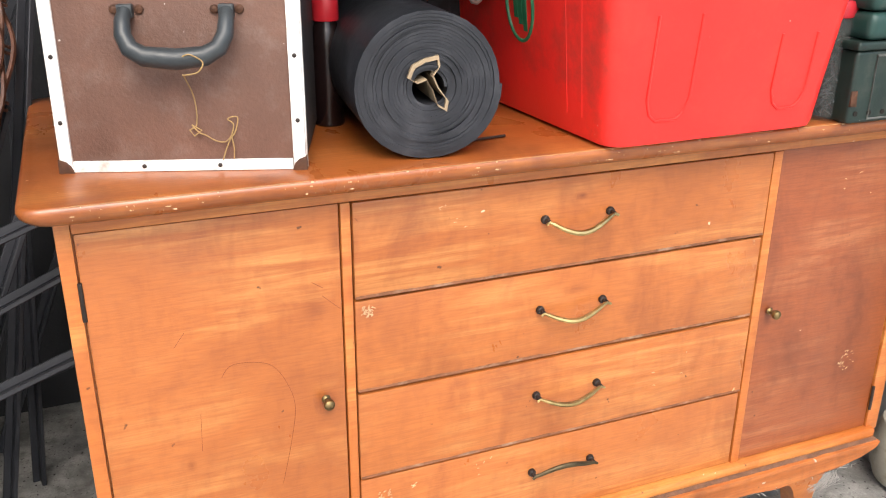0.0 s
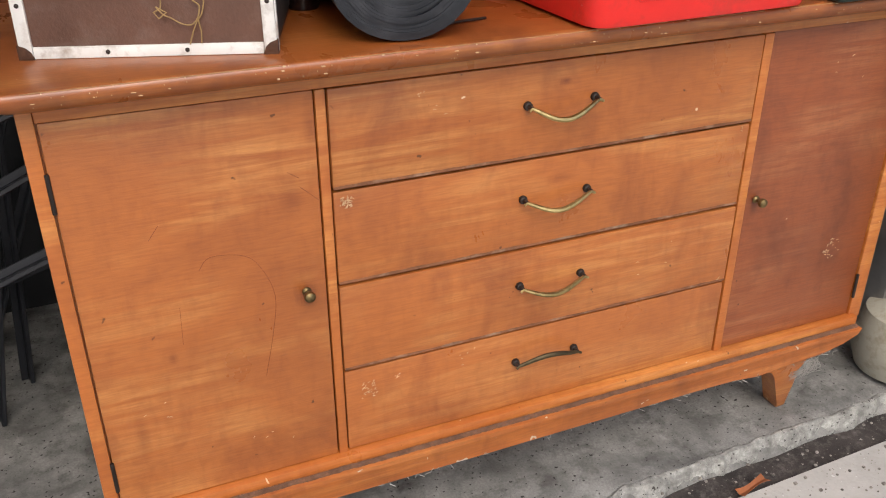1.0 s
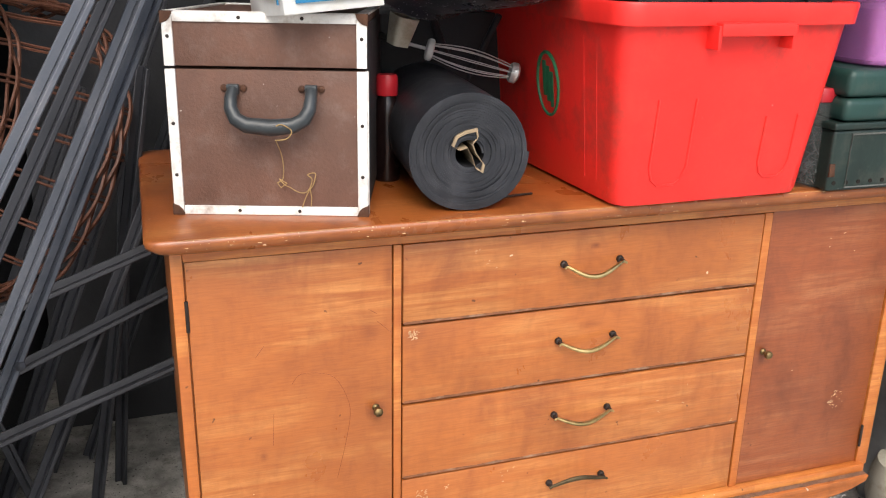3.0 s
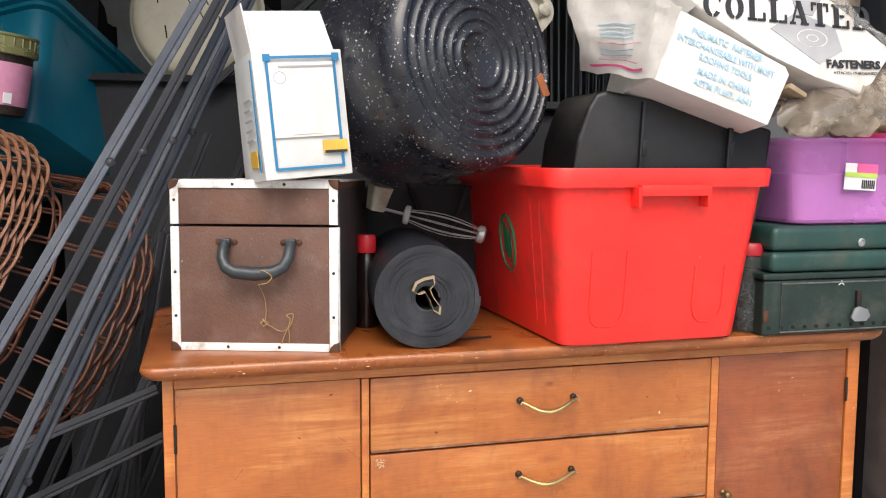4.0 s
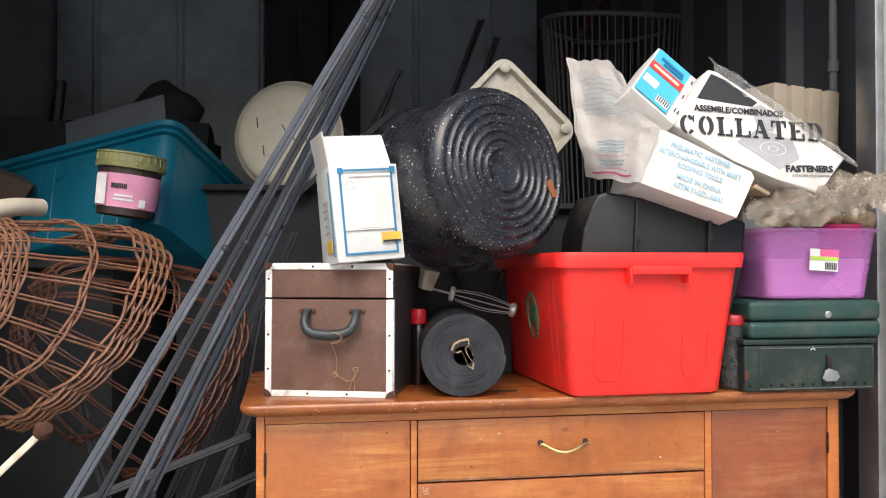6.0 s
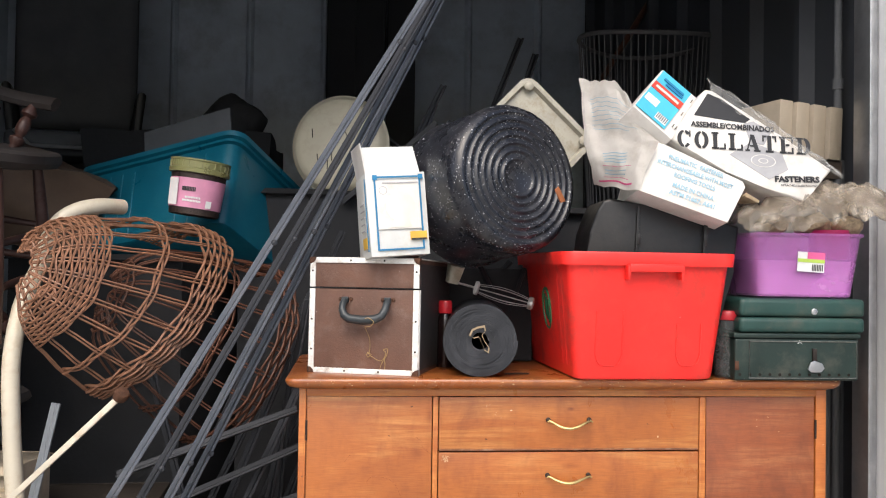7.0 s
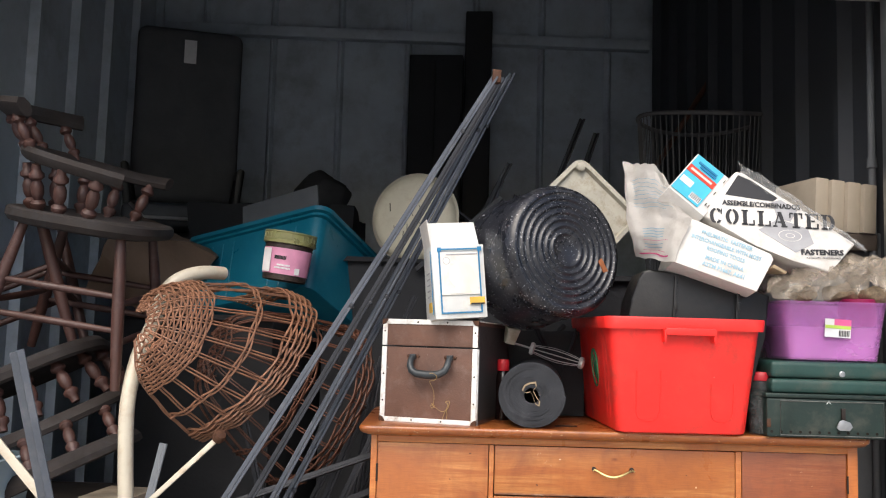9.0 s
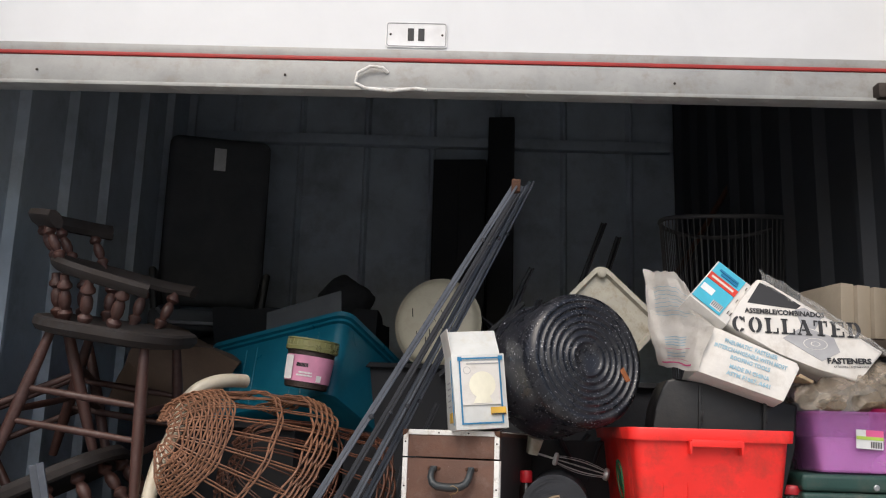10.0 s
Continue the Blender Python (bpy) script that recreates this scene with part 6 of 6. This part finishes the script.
def captain_chair(m, label):
    """Seat at local z 0.45; splayed turned legs, stretchers, bowed arm rail and turned back spindles."""
    c = thing("wooden_chair", m, label, "chair", "stacked wooden chairs")
    seat = loft([rrect(0.36, 0.34, 0.12, 0.422), rrect(0.44, 0.42, 0.14, 0.430), rrect(0.462, 0.442, 0.15, 0.446), rrect(0.458, 0.438, 0.15, 0.466), rrect(0.44, 0.42, 0.145, 0.473), rrect(0.36, 0.33, 0.12, 0.464)])
    part("seat", seat, CHAIR_WOOD, c)
    feet = {}
    for sx in (-1, 1):
        for sy in (-1, 1):
            top_, foot = Vector((sx * 0.15, sy * 0.14, 0.435)), Vector((sx * 0.215, sy * 0.215, 0.0))
            spindle_between(c, "leg", foot, top_, 0.018, CHAIR_RED, False)
            feet[sx, sy] = (foot, top_)
    at = lambda s, f: feet[s][0].lerp(feet[s][1], f)
    for sx in (-1, 1):
        for f in (0.38, 0.60):
            spindle_between(c, "stretcher", at((sx, -1), f), at((sx, 1), f), 0.011, CHAIR_RED, False)
    for f in (0.30, 0.55):
        spindle_between(c, "stretcher", at((-1, -1), f), at((1, -1), f), 0.011, CHAIR_RED, False)
    spindle_between(c, "stretcher", at((-1, 1), 0.45), at((1, 1), 0.45), 0.011, CHAIR_RED, False)
    arc = [(0.25 * math.cos(radians(a)), -0.04 + 0.25 * math.sin(radians(a)), 0.605 + 0.03 * math.sin(radians(max(0, a)))) for a in range(-25, 206, 10)]
    part("arm_rail", tube(arc, 0.024, 8, flat=0.7), CHAIR_WOOD, c)
    for k in range(9):
        a = radians(-10 + 200 * k / 8)
        spindle_between(c, "back_spindle", (0.20 * math.cos(a), -0.02 + 0.19 * math.sin(a), 0.455), (0.245 * math.cos(a), -0.04 + 0.245 * math.sin(a), 0.60), 0.016, CHAIR_RED)
    for k in range(4):
        a = radians(48 + 28 * k)
        spindle_between(c, "crest_spindle", (0.24 * math.cos(a), -0.04 + 0.245 * math.sin(a), 0.63), (0.255 * math.cos(a), -0.02 + 0.31 * math.sin(a), 0.745), 0.014, CHAIR_RED)
    part("crest_rail", tube([(0.26 * math.cos(radians(a)), -0.02 + 0.32 * math.sin(radians(a)), 0.755) for a in range(35, 146, 10)], 0.032, 8, flat=0.6), CHAIR_WOOD, c)
    return c


captain_chair(Matrix.Translation((-0.955, 0.36, 1.285)) @ Matrix.Rotation(radians(8), 4, "Y") @ Matrix.Translation((0.985, -0.36, -1.295)) @ pose(-0.985, 0.36, 0.855, 0, -6, 96), "dark wooden captain's chair with turned legs, stacked high")
down = Vector((0.43, 0.04, -0.90)).normalized()
turned_over = frame_of((0, 0, 0), (0.90, 0, 0.43), down) @ pose(0, 0, 0, 0, 0, -18)
turned_over.translation = Vector((-1.13, 0.36, 0.83)) - down * 0.45
captain_chair(turned_over, "dark wooden captain's chair upside down under another chair")

# ---- cream bent pipe stand with a cross base ----
stand = thing("pipe_stand", pose(-0.73, 0.02, 0.36), "cream bent steel pipe stand with a cross base, rust-spotted", "stand")
part("pipe", tube(curve([(0.035, 0.10, -0.04), (0.012, 0.12, 0.10), (-0.008, 0.14, 0.25), (-0.020, 0.16, 0.40), (-0.015, 0.20, 0.53), (0.0, 0.27, 0.635), (0.010, 0.295, 0.705), (0.035, 0.305, 0.75), (0.07, 0.33, 0.778), (0.11, 0.37, 0.792), (0.15, 0.44, 0.795)]), 0.0215, 16), IVORY, stand)
hub = part("hub", moved(lathe([(0.03, -0.02), (0.034, -0.015), (0.034, 0.012), (0.028, 0.018), (0.012, 0.02), (0.010, 0.012), (0.001, 0.012)], 24), pose(-0.02, -0.02, 0.02, 70)), IVORY, stand)
for tip, w in (((0.305, -0.02, 0.335), 0.014), ((-0.30, -0.02, 0.31), 0.024), ((-0.32, -0.02, -0.30), 0.024), ((0.26, -0.02, -0.32), 0.024)):
    a, b = Vector((-0.02, -0.02, 0.02)), Vector(tip)
    am = frame_of(a, b - a, (0, -1, 0.2))
    arm = part("arm", moved(merge(box(0.025, (b - a).length, -w / 2, w / 2, -0.004, 0.004, 0.002), box(0.025, (b - a).length * 0.96, -0.003, 0.003, -0.014, -0.003, 0.001)), am), IVORY, stand, "cream folded-steel arm")
part("tip_cap", moved(lathe([(0.010, 0), (0.016, 0.004), (0.018, 0.018), (0.014, 0.026), (0.001, 0.028)], 16), Matrix.Translation((0.305, -0.03, 0.332)) @ pose(0, 0, 0, 30, 40)), RUST, stand, "brown rubber foot cap")
part("socket", box(-0.01, 0.07, 0.06, 0.13, -0.06, 0.03, 0.006), IVORY, stand)
for x in (-0.03, 0.005):
    part("bolt", moved(lathe([(0.007, 0), (0.006, 0.004), (0.001, 0.005)], 8), pose(x, 0.058, 0.015, 90)), IRON, stand)

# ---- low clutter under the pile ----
# Cartons but the tan one are coloured dark for the shade they stand in.
for k, (x, y, z, sx, sy, sz, rz, mt, lab) in enumerate(((-0.805, 0.28, 0.36, 0.15, 0.18, 0.13, -4, TAN_CARTON, "taped tan cardboard carton below the basket"), (-0.66, 0.42, 0.0, 0.42, 0.36, 0.355, 6, SHADED_BROWN, "dim brown carton under the tan one"),
                                                       (-1.14, 0.50, 0.0, 0.36, 0.40, 0.44, 3, SHADED_BROWN, "dim brown carton below the chairs"), (-0.72, 1.05, 0.0, 0.60, 0.50, 1.02, -12, SHADED_BLACK, "tall dim carton behind the baskets"),
                                                       (-0.12, 1.06, 0.0, 0.46, 0.30, 1.245, 5, SHADED_BLACK, "tall dim carton under the basin"), (0.62, 0.95, 0.0, 1.0, 0.6, 1.18, 4, SHADED_BLACK, "shaded stacked boxes behind the sideboard"))):
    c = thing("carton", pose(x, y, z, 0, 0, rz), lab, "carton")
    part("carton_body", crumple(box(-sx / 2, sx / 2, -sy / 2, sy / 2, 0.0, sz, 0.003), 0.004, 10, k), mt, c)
    if k == 0:
        part("tape", plate(-sx / 2 + 0.01, sx / 2 - 0.01, sz * 0.55, sz * 0.62, -sy / 2 - 0.003), TAPE, c)
    part("flap", moved(box(-sx / 2 + 0.004, sx / 2 - 0.004, -0.03, 0, 0, 0.003), pose(0, -sy / 2, sz, 35)), mt, c)
    part("flap", moved(box(-sx / 2 + 0.004, sx / 2 - 0.004, 0, 0.03, 0, 0.003), pose(0, sy / 2, sz, -20)), mt, c)
single("painted_post", bar((-0.665, 0.05, 0.24), (-0.60, 0.12, 0.66), 0.024, 0.010), POST_GREY, "blue-grey painted metal post in the clutter", "post")
gate = single("front_bar", bar((-0.548, -0.25, -0.02), (-0.804, -0.25, 0.917), 0.034, 0.016), BAR, "charcoal steel bar leaning by the opening", "metal bar", own=True)
single("pale_tub", loft([rrect(0.26, 0.24, 0.03, 0), rrect(0.30, 0.28, 0.04, 0.20), rrect(0.31, 0.29, 0.04, 0.21), rrect(0.27, 0.25, 0.03, 0.21), rrect(0.24, 0.22, 0.03, 0.01)]), PALE_BLUE, "pale blue plastic tub at the side wall", "tub", pose(-1.17, 0.08, 0.40))
single("low_carton", crumple(box(-1.30, -0.95, -0.04, 0.20, 0.0, 0.398, 0.004), 0.004, 9), BROWN_PAPER, "brown carton under the pale tub", "carton")
toy = thing("plastic_basket", pose(-0.56, 0.10, 0.0), "faded red plastic lattice basket on a blue crate", "basket")
part("crate_base", box(-0.12, 0.12, 0, 0.2, 0, 0.31, 0.006), BLUEP, toy, "blue plastic crate")
for i in range(6):
    part("lattice_slat", box(-0.11 + 0.035 * i, -0.085 + 0.035 * i, -0.012, 0.0, 0.312, 0.40, 0.004), PINKP, toy)
for z in (0.325, 0.36, 0.392):
    part("lattice_band", box(-0.112, 0.112, -0.016, -0.0125, z - 0.005, z + 0.005, 0.001), PINKP, toy)
single("yellow_trigger", prism([(0, 0), (0.05, 0.0), (0.055, 0.05), (0.035, 0.075), (0.0, 0.07), (0.015, 0.04)], -0.02, 0.02, 0.005), ORANGE, "yellow plastic tool handle", "tool", pose(-0.44, 0.06, 0.335))
# Brown canvas heap behind the chair.
single("canvas_sheet", moved(rumpled(-0.17, 0.17, -0.14, 0.14, -0.16, 0.13, 0.05, 5), pose(-0.985, 0.96, 1.20, 12, 24, 15)), BROWN_PAPER, "brown paper wrapping behind the chair", "paper", high=True, angle=30)
bag = bmesh.new()
bmesh.ops.create_icosphere(bag, subdivisions=4, radius=0.13, matrix=Matrix.Translation((-0.49, 1.50, 1.565)) @ Matrix.Diagonal((0.95, 0.7, 0.80, 1)))
single("black_bag", crumple(crumple(bag, 0.022, 9), 0.010, 26), SHADED_BLACK, "crumpled black bag on the pile", "bag", high=True, angle=180)
# Stack coloured near-black, its shade being in the material.
single("dark_carton", rumpled(-1.05, -0.35, 1.42, 1.9, 0.0, 1.50, 0.04, 3), SHADED_BLACK, "shaded stack under the black bag", "box")

# ---- far things against the back wall ----
# Only a dark panel is known here; the wardrobe and its doors are made up.
robe = thing("wardrobe", pose(-0.085, 2.52, 0), "tall dark panel against the back wall, built as a wardrobe", "wardrobe")
part("carcass", box(-0.15, 0.15, 0, 0.12, 0, 2.52, 0.01), DIM_DARK, robe)
part("door", box(-0.14, -0.002, -0.012, -0.001, 0.1, 2.48, 0.004), DIM_DARK, robe)
part("door", box(0.002, 0.14, -0.012, -0.001, 0.1, 2.48, 0.004), DIM_DARK, robe)
single("dark_column", box(-0.075, 0.075, 0, 0.10, 0, 2.80, 0.01), DIM_DARK, "dark upright board by the back wall", "board", pose(0.145, 2.60, 0))
seatback = thing("office_chair", pose(-1.30, 2.0, 1.35, 0, 0, 20), "black office chair high in the dark corner", "chair")
part("backrest", box(-0.26, 0.26, 0, 0.10, 0.25, 1.15, 0.06, 4), DIM_GREY, seatback)
part("seat", box(-0.26, 0.26, -0.45, 0.08, 0.08, 0.18, 0.04, 3), DIM_GREY, seatback)
part("armrest", tube([(0.24, -0.35, 0.18), (0.26, -0.36, 0.36), (0.26, -0.05, 0.38), (0.24, 0.02, 0.25)], 0.018, 8), BLACK_PLASTIC, seatback)
part("armrest", tube([(-0.24, -0.35, 0.18), (-0.26, -0.36, 0.36), (-0.26, -0.05, 0.38), (-0.24, 0.02, 0.25)], 0.018, 8), BLACK_PLASTIC, seatback)
part("front_rail", tube([(-0.22, -0.47, 0.17), (-0.16, -0.48, 0.11), (0.16, -0.48, 0.11), (0.22, -0.47, 0.17)], 0.008, 8), STEEL, seatback)
part("paper_tag", box(-0.03, 0.03, -0.014, -0.010, 0.96, 1.08), PAPER, seatback, "white paper tag")
single("dark_carton", rumpled(-1.33, -0.85, 1.75, 2.5, 0.0, 1.40, 0.04, 3, 7, 3), SHADED_BLACK, "shaded stack under the office chair", "box")
# Bird-cage-like wire fan guard on the pile.
CAGE_WIRE = material("grey_wire", (0.11, 0.11, 0.115), 0.6, 0.2, 0.2, 20)
cage = thing("wire_cage", pose(1.12, 1.34, 1.172), "grey wire cage with an open top, on dark boxes", "cage")
part("top_hoop", tube([(0.26 * math.cos(2 * math.pi * k / 40), 0.20 * math.sin(2 * math.pi * k / 40), 0.71 + 0.012 * math.cos(4 * math.pi * k / 40)) for k in range(40)], 0.009, 8, True), CAGE_WIRE, cage)
part("low_hoop", tube([(0.215 * math.cos(2 * math.pi * k / 40), 0.165 * math.sin(2 * math.pi * k / 40), 0.0) for k in range(40)], 0.006, 8, True), CAGE_WIRE, cage)
for k in range(60):
    a = 2 * math.pi * k / 60
    part("wire", tube([(0.215 * math.cos(a), 0.165 * math.sin(a), 0.0), (0.26 * math.cos(a), 0.20 * math.sin(a), 0.71)], 0.0025, 4), CAGE_WIRE, cage)
single("cage_stack", box(0.85, 1.36, 1.15, 1.7, 0, 1.17, 0.01), SHADED_BLACK, "shaded stack under the wire cage", "box")
single("broom_stick", tube([(1.131, 1.85, 1.763), (1.558, 1.85, 2.474)], 0.014, 8), WICKER_DARK, "brown broom stick leaning in the dark", "stick", own=True)

# ---- loose litter on the joint and floor ----
lm_ = bmesh.new()
rng = random.Random(5)
for k in range(2600):
    x, y = rng.uniform(-1.3, 1.9), rng.uniform(-0.22, 0.03)
    s_ = 0.0004 + 0.0024 * rng.random() ** 4
    box(x - s_, x + s_, y + x * 0.096 - 0.09 - s_, y + x * 0.096 - 0.09 + s_, -0.024, -0.024 + s_ * 1.2, 0, bm=lm_)
single("gravel", lm_, material("grey_grit", (0.36, 0.33, 0.29), 0.9, 0, 0.9, 90), "small pale grit on the joint", "grit", kind="stuff")
leaf = bmesh.new()
bmesh.ops.create_grid(leaf, x_segments=8, y_segments=4, size=0.5)
for v in leaf.verts:
    t = v.co.x * 2
    v.co = Vector((0.032 * t, v.co.y * 0.020 * (0.55 + 0.45 * t * t), 0.002 * math.sin(3 * t) + 0.004 * abs(v.co.y) * 2))
bmesh.ops.solidify(leaf, geom=leaf.faces[:], thickness=0.0008)
single("dry_leaf", leaf, LEAF, "curled brown dry leaf on the joint", "leaf", pose(0.945, -0.055, -0.018, 0, 0, 15))
white_pot = thing("white_tub", pose(1.385, 0.11, 0.0), "dirty white round plastic tub by the door guide", "tub")
part("tub_wall", lathe([(0.055, 0), (0.075, 0.012), (0.088, 0.05), (0.085, 0.10), (0.075, 0.13), (0.05, 0.14), (0.001, 0.141)], 32), STAINED, white_pot)
